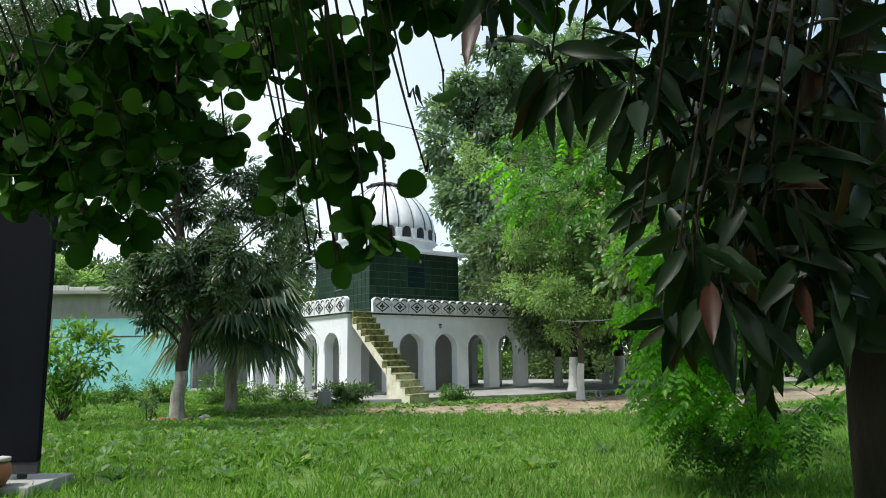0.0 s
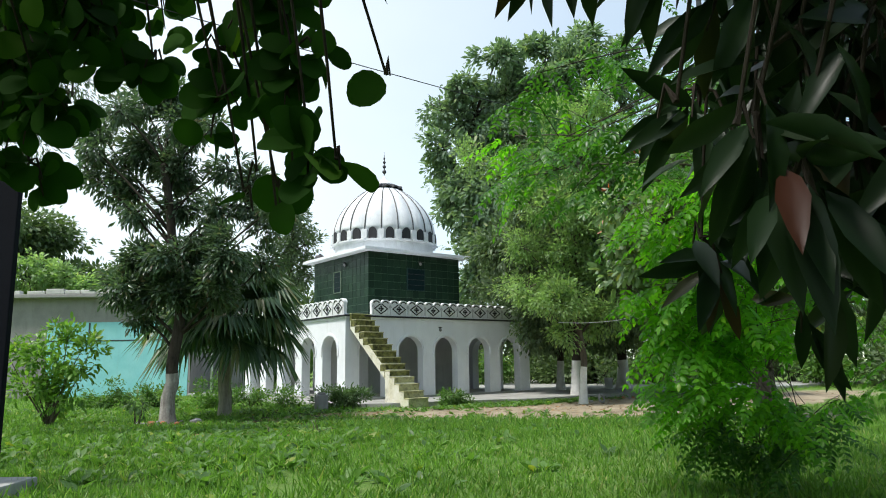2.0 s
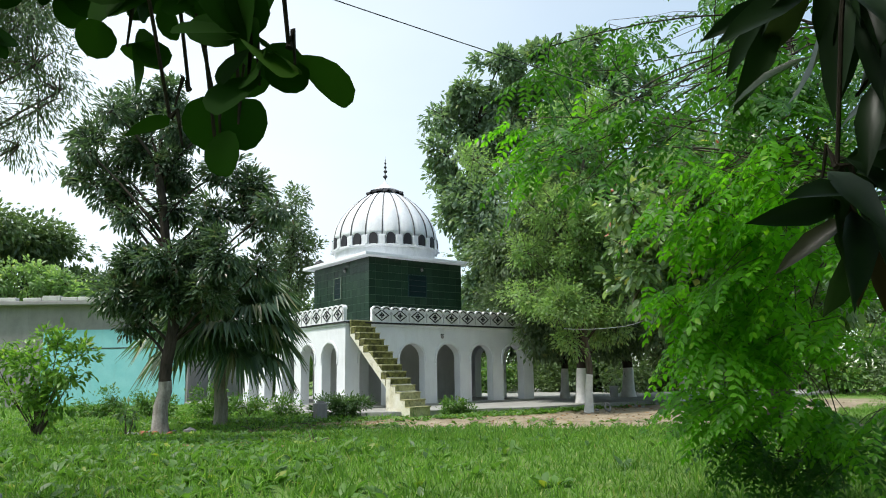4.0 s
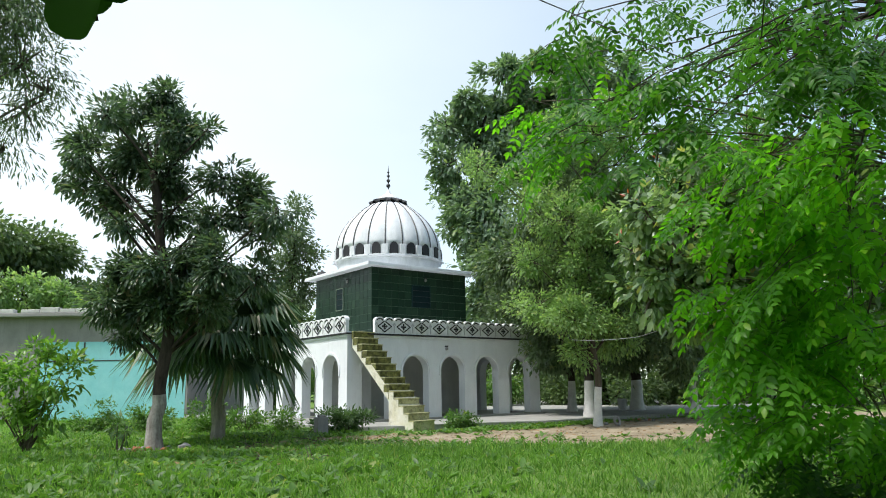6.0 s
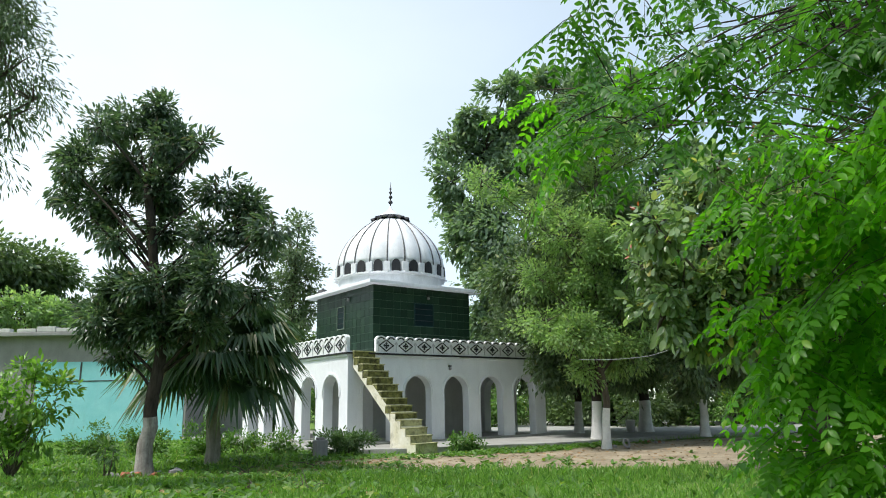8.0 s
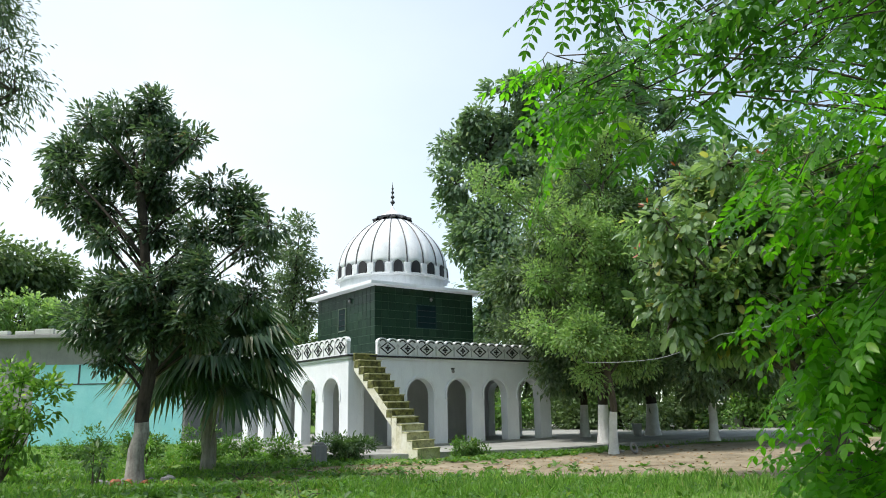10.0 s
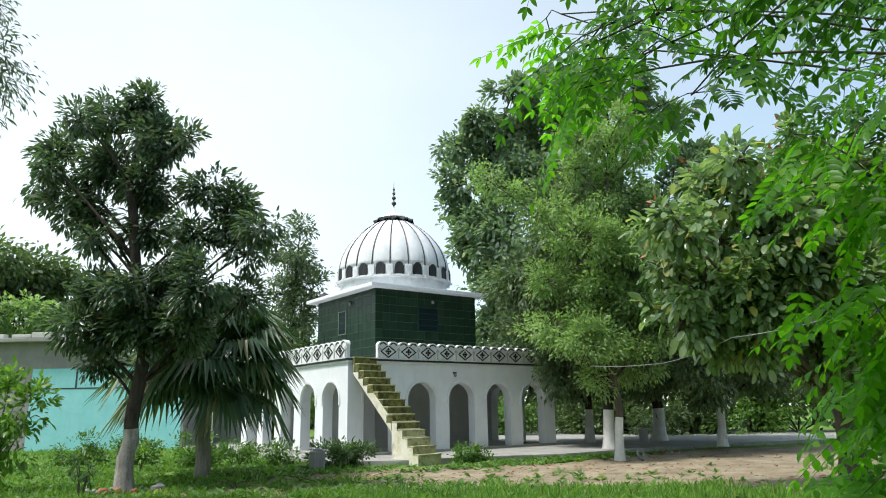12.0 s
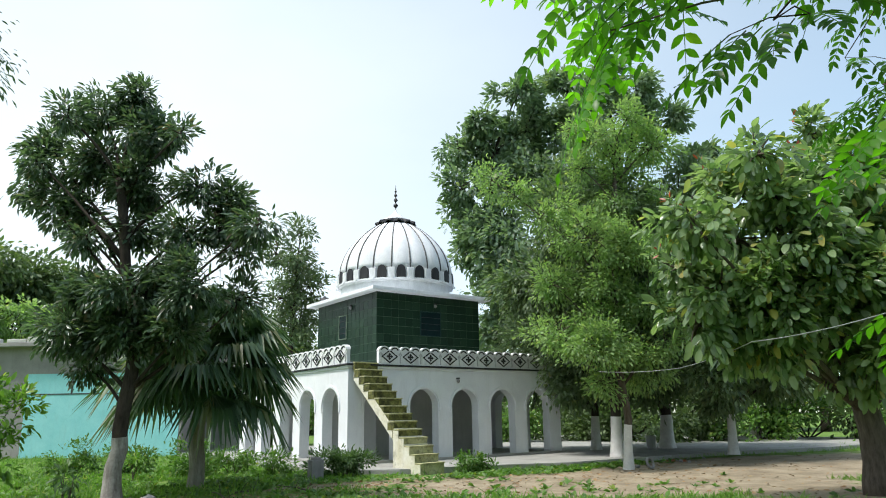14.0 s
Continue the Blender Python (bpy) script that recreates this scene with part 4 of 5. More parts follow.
tree("far_tree", "sunlit light green tree beyond the out-building", (bx, by, 0), [(bx, by, 0), (bx, by, 2.5), (bx + 0.2, by, 4.5)], 0.2,
     [(bx - 3.4, by, 6.8, 1.3), (bx - 1.6, by - 0.4, 7.2, 1.5), (bx, by, 7.0, 1.4), (bx + 1.8, by - 0.5, 6.7, 1.3), (bx + 3.2, by - 0.8, 6.2, 1.1), (bx - 5.0, by + 0.5, 6.6, 1.4)], LEAF_LIGHT, "oval", 0.3, 14, 0.5, 16, BARK_DARK, 0, 131, group="far trees", wide=0.45)


def undergrowth():
    """Dark shrubs that close the view under the grove and beyond the shrine."""
    rng = np.random.default_rng(29)
    for q in range(34):
        t = q / 33
        a = radians(-8 + 96 * t)                     # seen from the yard, sweeping to the right
        d = 33 + 5 * rng.random() + (8 if t < 0.3 else 0)
        x, y = -10 + d * math.sin(a) * 1.05, -18 + d * math.cos(a) * 1.12
        r = 1.1 + 0.8 * rng.random()
        h = 1.6 + 1.5 * rng.random()
        lob = [(x + rng.normal() * 0.9, y + rng.normal() * 0.9, h * (0.25 + 0.6 * rng.random()), r * (0.6 + 0.3 * rng.random())) for _ in range(5)]
        base = (x, y, 0.0)
        root = thing("far_shrub", "dense dark shrub under the grove" if q % 3 else "dense brighter green shrub beyond the terrace", "shrub", "far shrubs", base)
        bm = bmesh.new()
        for lx, ly, lz, lr in lob:
            limbs_to(rng, bm, (0, 0, 0), [(lx - x, ly - y, lz)], 0.05, 0.015, 0.2, 5)
        part("stem", bm, BARK_DARK, root)
        P, D, C = clump_cloud(rng, lob, 9.0, 0.5, 16, 0.3)
        P[:, 2] = np.maximum(P[:, 2], 0.03)
        L = 0.26 * (0.6 + 0.6 * rng.random(len(P)))
        leaves("foliage", P - np.array(base), D, rng.normal(size=D.shape) * 0.5 + np.array((0, 0, 1.0)), L, L * 0.5, "diamond", LEAF_FAR if q % 3 else WEED, root)


undergrowth()

# whitewashed trunks beside the terrace
for q, (x, y, h, r) in enumerate(((10.6, 0.2, 7.5, 0.17), (13.1, -1.1, 8.0, 0.25), (11.4, -4.9, 6.0, 0.14), (20.0, 9.0, 8.0, 0.22), (7.8, -3.2, 7.5, 0.19), (23.5, 1.5, 8.0, 0.22))):
    rng = random.Random(40 + q)
    lob = [(x + rng.uniform(-2.2, 2.2), y + rng.uniform(-2.0, 2.0), h * rng.uniform(0.38, 1.0), rng.uniform(1.1, 1.8)) for _ in range(15)]
    tree("grove_tree", "dark grove tree with a whitewashed trunk", (x, y, 0.1), [(x, y, 0.1), (x + 0.05, y, 1.5), (x - 0.05, y + 0.1, h * 0.45), (x, y, h * 0.75)], r, lob, LEAF_DEEP, "diamond", 0.22, 27, 0.4, 15, BARK_DARK, 1.25, 60 + q, group="grove trees", wide=0.42)

def frame_place(v, u, z):
    """v metres ahead of and u metres to the right of the first step."""
    return Vector((-12.12 + 0.613 * v + 0.79 * u, -21.04 + 0.79 * v - 0.613 * u, z))



# ---- fan palm ----
def fan_palm(base, h, seed=2):
    rng = np.random.default_rng(seed)
    root = thing("fan_palm", "fan palm with dark drooping fronds and a pale ringed trunk", "palm", "", base)
    bm = bmesh.new()
    pts = [(0.02 * math.sin(k), 0.02 * math.cos(k * 1.3), h * k / 12) for k in range(13)]
    tube(bm, pts, [0.17 - 0.004 * k + (0.012 if k % 2 else 0) for k in range(13)], 12)
    part("trunk", bm, BARK_PALM, root, smooth=False)
    N = 40
    for k in range(N):
        a = k * 2.39996
        lift = 1.3 - 1.9 * (k / N) + rng.normal() * 0.08      # young ones upright, old ones hanging
        d = Vector((math.cos(a) * math.cos(lift), math.sin(a) * math.cos(lift), math.sin(lift)))
        stalk = 0.95 + 0.35 * rng.random()
        p0 = Vector((0, 0, h - 0.05))
        p1 = p0 + d * stalk + Vector((0, 0, -0.12))
        bm = bmesh.new()
        tube(bm, [p0, p0.lerp(p1, 0.5) + Vector((0, 0, 0.07)), p1], [0.02, 0.015, 0.011], 5)
        side = d.cross(Vector((0, 0, 1))).normalized()
        nor = side.cross(d).normalized()
        M = 30
        for q in range(M):
            t = (q / (M - 1) - 0.5) * 2
            ang = t * 2.0
            way = (d * math.cos(ang) + side * math.sin(ang)).normalized()
            ln = (1.2 - 0.25 * abs(t)) * (0.9 + 0.2 * rng.random())
            w = side * math.cos(ang) - d * math.sin(ang)
            fold = nor * 0.03
            c0, c1 = p1 + way * 0.05, p1 + way * ln * 0.55 + nor * 0.02
            c2 = p1 + way * ln + Vector((0, 0, -0.42 - 0.35 * rng.random()))
            v = [bm.verts.new(c0), bm.verts.new(c1 + w * 0.068 + fold), bm.verts.new(c1 - fold), bm.verts.new(c1 - w * 0.068 + fold), bm.verts.new(c2)]
            bm.faces.new((v[0], v[1], v[2]))
            bm.faces.new((v[0], v[2], v[3]))
            bm.faces.new((v[1], v[4], v[2]))
            bm.faces.new((v[2], v[4], v[3]))
        part("frond", bm, LEAF_PALM, root)
    return root


fan_palm((-5.0, -2.5, ground_z(-5.0, -2.5) - 0.03), 2.75)


# ---- bushes and weeds ----
def bush(name, label, base, lobes, leaf, size, per, seed, kind="oval", wide=0.42, category="bush", group=""):
    rng = np.random.default_rng(seed)
    root = thing(name, label, category, group, base)
    bm = bmesh.new()
    o = Vector(base)
    for x, y, z, r in lobes:
        e = Vector((x, y, z)) - o
        limbs_to(rng, bm, (rng.normal() * 0.04, rng.normal() * 0.04, 0), [e, e + Vector(rand_dirs(rng, 1)[0].tolist()) * r * 0.8], 0.018, 0.004, 0.2, 5)
    part("stem", bm, BARK, root)
    P, D, C = clump_cloud(rng, lobes, per, 0.16, 10, 0.3)
    P[:, 2] = np.maximum(P[:, 2], base[2] + 0.04)
    up = rng.normal(size=D.shape) * 0.5 + np.array((0, 0, 1.0))
    L = size * (0.6 + 0.6 * rng.random(len(P)))
    leaves("foliage", P - np.array(base), D, up, L, L * wide, kind, leaf, root)
    return root


bush("citrus_bush", "young citrus bush with bright yellow-green leaves", (-9.2, -3.6, ground_z(-9.2, -3.6) - 0.03),
     [(-9.08, -3.66, 2.12, 0.28), (-9.44, -3.39, 1.8, 0.45), (-8.86, -3.83, 1.6, 0.5), (-9.3, -3.5, 1.25, 0.5), (-9.8, -3.12, 1.55, 0.42), (-8.95, -3.75, 0.8, 0.3), (-8.55, -4.05, 1.75, 0.32), (-9.2, -3.6, 0.85, 0.42), (-9.65, -3.25, 0.95, 0.34), (-8.8, -3.9, 1.1, 0.38), (-9.1, -3.65, 0.5, 0.25)], LEAF_BUSH, 0.15, 66, 31)
for q, (x, y, r) in enumerate(((-1.2, -2.25, 0.46), (-1.75, -2.0, 0.30), (1.95, -3.15, 0.34), (2.5, -3.2, 0.24), (-2.4, -0.5, 0.4), (-3.0, 0.8, 0.45), (-3.9, 1.6, 0.5), (-5.2, 3.0, 0.55), (-6.4, 4.2, 0.55), (-4.2, 0.4, 0.4))):
    z = ground_z(x, y)
    bush("low_shrub", "low rounded dark green shrub beside the terrace" if q < 4 else "leafy green weeds growing in the grass", (x, y, z - 0.02),
         [(x, y, z + r * 0.9, r), (x + r * 0.7, y - 0.1, z + r * 0.6, r * 0.7), (x - r * 0.6, y + 0.1, z + r * 0.6, r * 0.7)], WEED if q > 3 or q in (2, 3) else SHRUB, 0.10, 260 if q < 4 else 150, 300 + q, group="shrubs")

blk = thing("concrete_block", "short grey concrete marker block beside the shrub", "block", "", (-2.1, -2.35, ground_z(-2.1, -2.35) - 0.03))
bm = bmesh.new()
box(bm, (-0.16, -0.13, 0), (0.16, 0.13, 0.5), 0.03)
part("body", bm, DARK_CEMENT, blk)
bm = bmesh.new()
box(bm, (-0.10, -0.08, 0.5), (0.10, 0.08, 0.56), 0.02)
part("cap", bm, DARK_CEMENT, blk)

# ---- cable across the yard ----
bm = bmesh.new()
ends = [Vector(p) for p in ((3.13, -6.80, 2.43), (1.99, -9.84, 2.29), (0.09, -12.54, 2.47), (-0.89, -14.82, 2.55), (-1.88, -16.33, 2.55))]
pts = []
for a, b2 in zip(ends, ends[1:]):
    pts += [a.lerp(b2, t) + Vector((0, 0, -0.16 * t * (1 - t))) for t in np.linspace(0, 1, 8).tolist()[:-1]]
tube(bm, pts + [ends[-1]], [0.006] * (len(pts) + 1), 6)
cable = link_bm("cable", bm, WIRE)
tagged(cable, "slack grey cable slung between the trees", "cable")
# a thin dark wire high up among the branches
bm = bmesh.new()
A, B = frame_place(0.72, -3.35, 2.55), frame_place(6.1, 3.85, 2.6)
pts = [A.lerp(B, t) + Vector((0, 0, -0.12 * math.sin(math.pi * t))) for t in np.linspace(0, 1, 24).tolist()]
tube(bm, pts, [0.002] * 24, 5)
tagged(link_bm("overhead_wire", bm, IRON), "thin dark overhead wire between the trees", "wire")

# ---- pots, pipe, small things by the terrace ----
bucket = thing("bucket", "white plastic bucket standing on the terrace", "bucket", "", (12.6, -0.75, 0.13))
bm = bmesh.new()
lathe(bm, [(0.15, 0), (0.19, 0.44), (0.205, 0.44), (0.205, 0.47), (0.17, 0.47), (0.14, 0.03)], 20)
part("body", bm, PARAPET, bucket, smooth=True)
bm = bmesh.new()
tube(bm, [(0.2 * math.cos(a), 0.0, 0.46 + 0.18 * math.sin(a)) for a in np.linspace(0, math.pi, 11)], [0.006] * 11, 5)
part("handle", bm, IRON, bucket)
pipe = thing("pipe_ring", "short length of old dark pipe leaning by the tree", "pipe", "", (5.85, -5.95, 0.0))
bm = bmesh.new()
tube(bm, [(0.12 * math.cos(a), 0.04 * math.sin(a), 0.155 + 0.12 * math.sin(a)) for a in np.linspace(0, 2 * math.pi, 25)], [0.035] * 25, 8)
part("ring", bm, DARK_CEMENT, pipe, smooth=True)
rng_s = np.random.default_rng(77)
stones = []
for k in range(26):
    x, y = (-7.15 + rng_s.normal() * 0.35, -5.05 + rng_s.normal() * 0.25) if k < 12 else (2.5 + 8 * rng_s.random(), -4.3 - 1.2 * rng_s.random())
    bm = bmesh.new()
    bmesh.ops.create_icosphere(bm, subdivisions=2, radius=1.0)
    for v in bm.verts:
        v.co *= 1 + 0.35 * noise.noise(v.co * 1.4 + Vector((k * 3.1, 0, 0)))
    s = 0.05 + 0.10 * rng_s.random() if k < 12 else 0.03 + 0.05 * rng_s.random()
    bmesh.ops.scale(bm, vec=(s, s * 0.8, s * 0.7), verts=bm.verts)
    r = link_bm("stone", bm, DARK_CEMENT if k % 3 else TERRACOTTA)
    r.location = (x, y, ground_z(x, y) + s * 0.35)
    tagged(r, "broken lump of brick and stone lying in the grass", "stone", "loose stones")


# ---- dark board at the start of the walk ----
board = thing("notice_board", "tall blue-black sheet board seen from behind, darkened as if shaded, on a low plinth", "board")
c = frame_place(6.1, -4.17, 0.0)
board.matrix_basis = Matrix.Translation(c) @ Matrix.Rotation(math.atan2(-0.613, 0.79), 4, 'Z')
gz = ground_z(c.x, c.y)
bm = bmesh.new()
box(bm, (-0.72, -0.03, 0.58), (0.72, 0.03, 2.88), 0.008)
part("panel", bm, NAVY, board)
for x in (-0.55, 0.55):
    bm = bmesh.new()
    box(bm, (x - 0.03, 0.031, gz + 0.10), (x + 0.03, 0.09, 2.8), 0.005)
    part("post", bm, IRON, board)
bm = bmesh.new()
box(bm, (-0.72, -0.02, 0.48), (0.72, 0.02, 0.58))
part("bottom_rail", bm, IRON, board)
plinth = thing("board_plinth", "rough concrete plinth slab in the grass", "plinth", "", c + Vector((0, 0, gz - 0.1)))
plinth.rotation_euler = (0, 0, math.atan2(-0.613, 0.79))
bm = bmesh.new()
box(bm, (-0.95, -0.35, 0.0), (0.85, 0.35, 0.198), 0.02)
part("slab", bm, CONCRETE, plinth)
pot = thing("clay_pot", "red clay pot with a pale rim lying on the plinth", "pot", "", frame_place(5.75, -3.62, gz + 0.098) )
bm = bmesh.new()
lathe(bm, [(0.05, 0.0), (0.10, 0.02), (0.14, 0.10), (0.13, 0.17), (0.10, 0.20), (0.09, 0.20)], 24)
part("body", bm, TERRACOTTA, pot, smooth=True)
bm = bmesh.new()
lathe(bm, [(0.095, 0.195), (0.125, 0.20), (0.125, 0.225), (0.095, 0.23)], 24)
part("rim", bm, COPING, pot, "pale rim", smooth=True)


# ---- foliage over the start of the walk ----
def hanging(rng, bm, b, start, lobes, per, size, leaf_r):
    """Leaf places on twigs in small clusters (v, u, z, r) that hang from boughs which run back to start."""
    P, D, L = [], [], []
    for v, u, z, r in lobes:
        a, c = frame_place(*start), frame_place(v, u, z)
        top = c + Vector((0, 0, r * 0.9))
        over = frame_place(v - 0.45, u + (0.2 if start[1] > 0 else -0.2), max(3.1, z + 0.8))
        tube(bm, [a - b, a.lerp(over, 0.5) + Vector((0, 0, 0.15)) - b, over - b], [0.03, 0.02, 0.012], 6)
        mid = over.lerp(top, 0.5) + Vector((0.06 * rng.normal(), 0.06 * rng.normal(), 0.12))
        pts = [over.lerp(mid, t).lerp(mid.lerp(top, t), t) for t in np.linspace(0, 1, 10).tolist()]
        tube(bm, [p - b for p in pts], np.linspace(0.006, 0.003, 10).tolist(), 6)
        n = max(5, int(per * (r / 0.15) ** 1.8))
        for k in range(max(3, n // 5) if r > 0.05 else 1):
            d = rand_dirs(rng, 1)[0] * r * (0.5 + 0.6 * rng.random())
            e = c + frame_place(v + d[0], u + d[1], z + d[2]) - c
            tw = [top, top.lerp(e, 0.5) + Vector((0, 0, 0.04)), e]
            tube(bm, [p - b for p in tw], [0.006, 0.004, 0.002], 5)
            for _ in range(5 if r > 0.05 else 1):
                t = 0.35 + 0.65 * rng.random()
                p = tw[0].lerp(tw[1], t).lerp(tw[1].lerp(tw[2], t), t)
                dd = Vector(rand_dirs(rng, 1)[0].tolist())
                P.append(tuple(p + dd * leaf_r - b))
                D.append(tuple(dd + Vector((0, 0, -0.45))))
                L.append(size * (0.7 + 0.5 * rng.random()))
    return P, D, np.array(L)


def shade_canopy(rng, b, n, size, vlo, vhi, ulo, uhi, zlo, zhi):
    """Unseen thick of the crown above and behind the first step, added for shade."""
    P, D = [], []
    for _ in range(n // 6):
        c = frame_place(vlo + (vhi - vlo) * rng.random(), ulo + (uhi - ulo) * rng.random(), zlo + (zhi - zlo) * rng.random())
        for _ in range(6):
            d = Vector(rand_dirs(rng, 1)[0].tolist())
            P.append(tuple(c + d * 0.16 - b))
            D.append(tuple(d + Vector((0, 0, -0.3))))
    return P, D, size * (0.8 + 0.5 * rng.random(len(P)))


def near_tree(name, label, foot, trunk, radii, start, lobes, per, size, ratio, kind, leaf, seed, roof, hang):
    rng = np.random.default_rng(seed)
    b = frame_place(*foot, 0.0)
    b.z = ground_z(b.x, b.y) - 0.05
    root = thing(name, label, "tree", "", b)
    bm = bmesh.new()
    tube(bm, [frame_place(v, u, z) - b if k else Vector((0, 0, 0)) for k, (v, u, z) in enumerate(trunk)], radii, 12)
    part("trunk", bm, BARK_DARK, root, smooth=True)
    bm = bmesh.new()
    P, D, L = hanging(rng, bm, b, start, lobes, per, size, 0.02)
    D = [(d[0], d[1], d[2] - hang) for d in D]
    part("branch", bm, BARK_DARK, root)
    P2, D2, L2 = shade_canopy(rng, b, 5200, size * 1.25, *roof)
    up = rng.normal(size=(len(P), 3)) * 0.45 + np.array((-0.55, -0.7, 0.3))
    leaves("leaf_spray", P, D, up, L, L * ratio, kind, leaf, root)
    leaves("crown", P2, D2, rng.normal(size=(len(P2), 3)) * 0.5 + np.array((0, 0, 1.0)), L2, L2 * ratio, "oval", leaf, root)
    return root


near_tree("round_leaved_tree", "overhanging branches with round green leaves darkened as if backlit", (1.2, -3.4), [(1.2, -3.4, 0.3), (1.25, -3.35, 1.6), (1.3, -3.2, 2.8), (1.5, -2.8, 3.6)], [0.13, 0.11, 0.09, 0.06], (1.5, -2.8, 3.5),
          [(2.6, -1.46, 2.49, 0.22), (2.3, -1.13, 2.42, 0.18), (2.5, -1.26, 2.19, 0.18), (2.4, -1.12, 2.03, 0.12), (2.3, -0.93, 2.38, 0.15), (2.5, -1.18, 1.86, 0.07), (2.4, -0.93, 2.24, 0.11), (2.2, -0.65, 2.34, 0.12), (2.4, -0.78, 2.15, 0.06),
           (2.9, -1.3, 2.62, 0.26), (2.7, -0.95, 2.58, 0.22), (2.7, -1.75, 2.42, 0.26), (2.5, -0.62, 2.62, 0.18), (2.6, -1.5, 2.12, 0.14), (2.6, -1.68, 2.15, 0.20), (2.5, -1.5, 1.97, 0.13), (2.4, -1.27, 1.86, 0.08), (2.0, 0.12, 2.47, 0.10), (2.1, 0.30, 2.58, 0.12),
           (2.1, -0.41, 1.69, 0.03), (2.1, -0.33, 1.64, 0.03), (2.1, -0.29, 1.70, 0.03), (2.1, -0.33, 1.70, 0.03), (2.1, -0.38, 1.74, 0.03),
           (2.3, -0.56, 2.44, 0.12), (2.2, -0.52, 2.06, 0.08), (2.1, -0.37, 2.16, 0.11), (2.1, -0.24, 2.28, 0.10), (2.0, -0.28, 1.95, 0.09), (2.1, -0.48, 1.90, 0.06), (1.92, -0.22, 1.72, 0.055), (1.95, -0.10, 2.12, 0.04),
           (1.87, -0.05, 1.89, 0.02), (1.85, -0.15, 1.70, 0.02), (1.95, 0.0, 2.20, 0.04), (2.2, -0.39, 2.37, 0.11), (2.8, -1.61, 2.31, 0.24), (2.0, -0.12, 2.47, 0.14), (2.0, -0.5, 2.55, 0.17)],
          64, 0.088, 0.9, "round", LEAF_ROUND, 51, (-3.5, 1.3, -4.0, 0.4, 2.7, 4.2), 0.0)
near_tree("long_leaved_tree", "overhanging tree with long hanging leaves darkened as if backlit", (1.75, 1.06), [(1.75, 1.06, 0.3), (1.75, 1.05, 1.2), (1.76, 1.08, 1.9), (1.72, 1.06, 2.6), (1.6, 1.0, 3.3)], [0.085, 0.07, 0.065, 0.055, 0.04], (1.6, 1.0, 3.0),
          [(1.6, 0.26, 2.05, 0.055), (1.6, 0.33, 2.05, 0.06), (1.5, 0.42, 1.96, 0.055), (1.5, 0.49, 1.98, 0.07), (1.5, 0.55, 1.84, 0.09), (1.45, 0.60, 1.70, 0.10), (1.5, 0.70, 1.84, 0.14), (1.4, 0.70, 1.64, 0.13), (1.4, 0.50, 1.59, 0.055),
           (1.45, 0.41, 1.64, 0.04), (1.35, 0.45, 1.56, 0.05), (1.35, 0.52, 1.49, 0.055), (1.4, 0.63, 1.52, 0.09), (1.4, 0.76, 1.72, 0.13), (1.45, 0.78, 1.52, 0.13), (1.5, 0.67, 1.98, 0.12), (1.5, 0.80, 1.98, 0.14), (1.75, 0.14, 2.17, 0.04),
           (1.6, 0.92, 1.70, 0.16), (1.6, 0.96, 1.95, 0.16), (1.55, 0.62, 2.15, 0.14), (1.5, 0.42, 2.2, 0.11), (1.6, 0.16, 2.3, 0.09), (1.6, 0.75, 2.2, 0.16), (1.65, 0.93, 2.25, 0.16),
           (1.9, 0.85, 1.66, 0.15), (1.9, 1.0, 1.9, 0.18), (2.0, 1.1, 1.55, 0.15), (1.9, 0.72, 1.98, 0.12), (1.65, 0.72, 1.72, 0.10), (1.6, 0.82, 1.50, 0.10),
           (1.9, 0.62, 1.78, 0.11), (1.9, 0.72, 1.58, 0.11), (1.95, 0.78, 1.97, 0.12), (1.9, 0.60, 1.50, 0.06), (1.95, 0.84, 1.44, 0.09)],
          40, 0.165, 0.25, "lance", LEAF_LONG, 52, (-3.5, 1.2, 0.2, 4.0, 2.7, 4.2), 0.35)


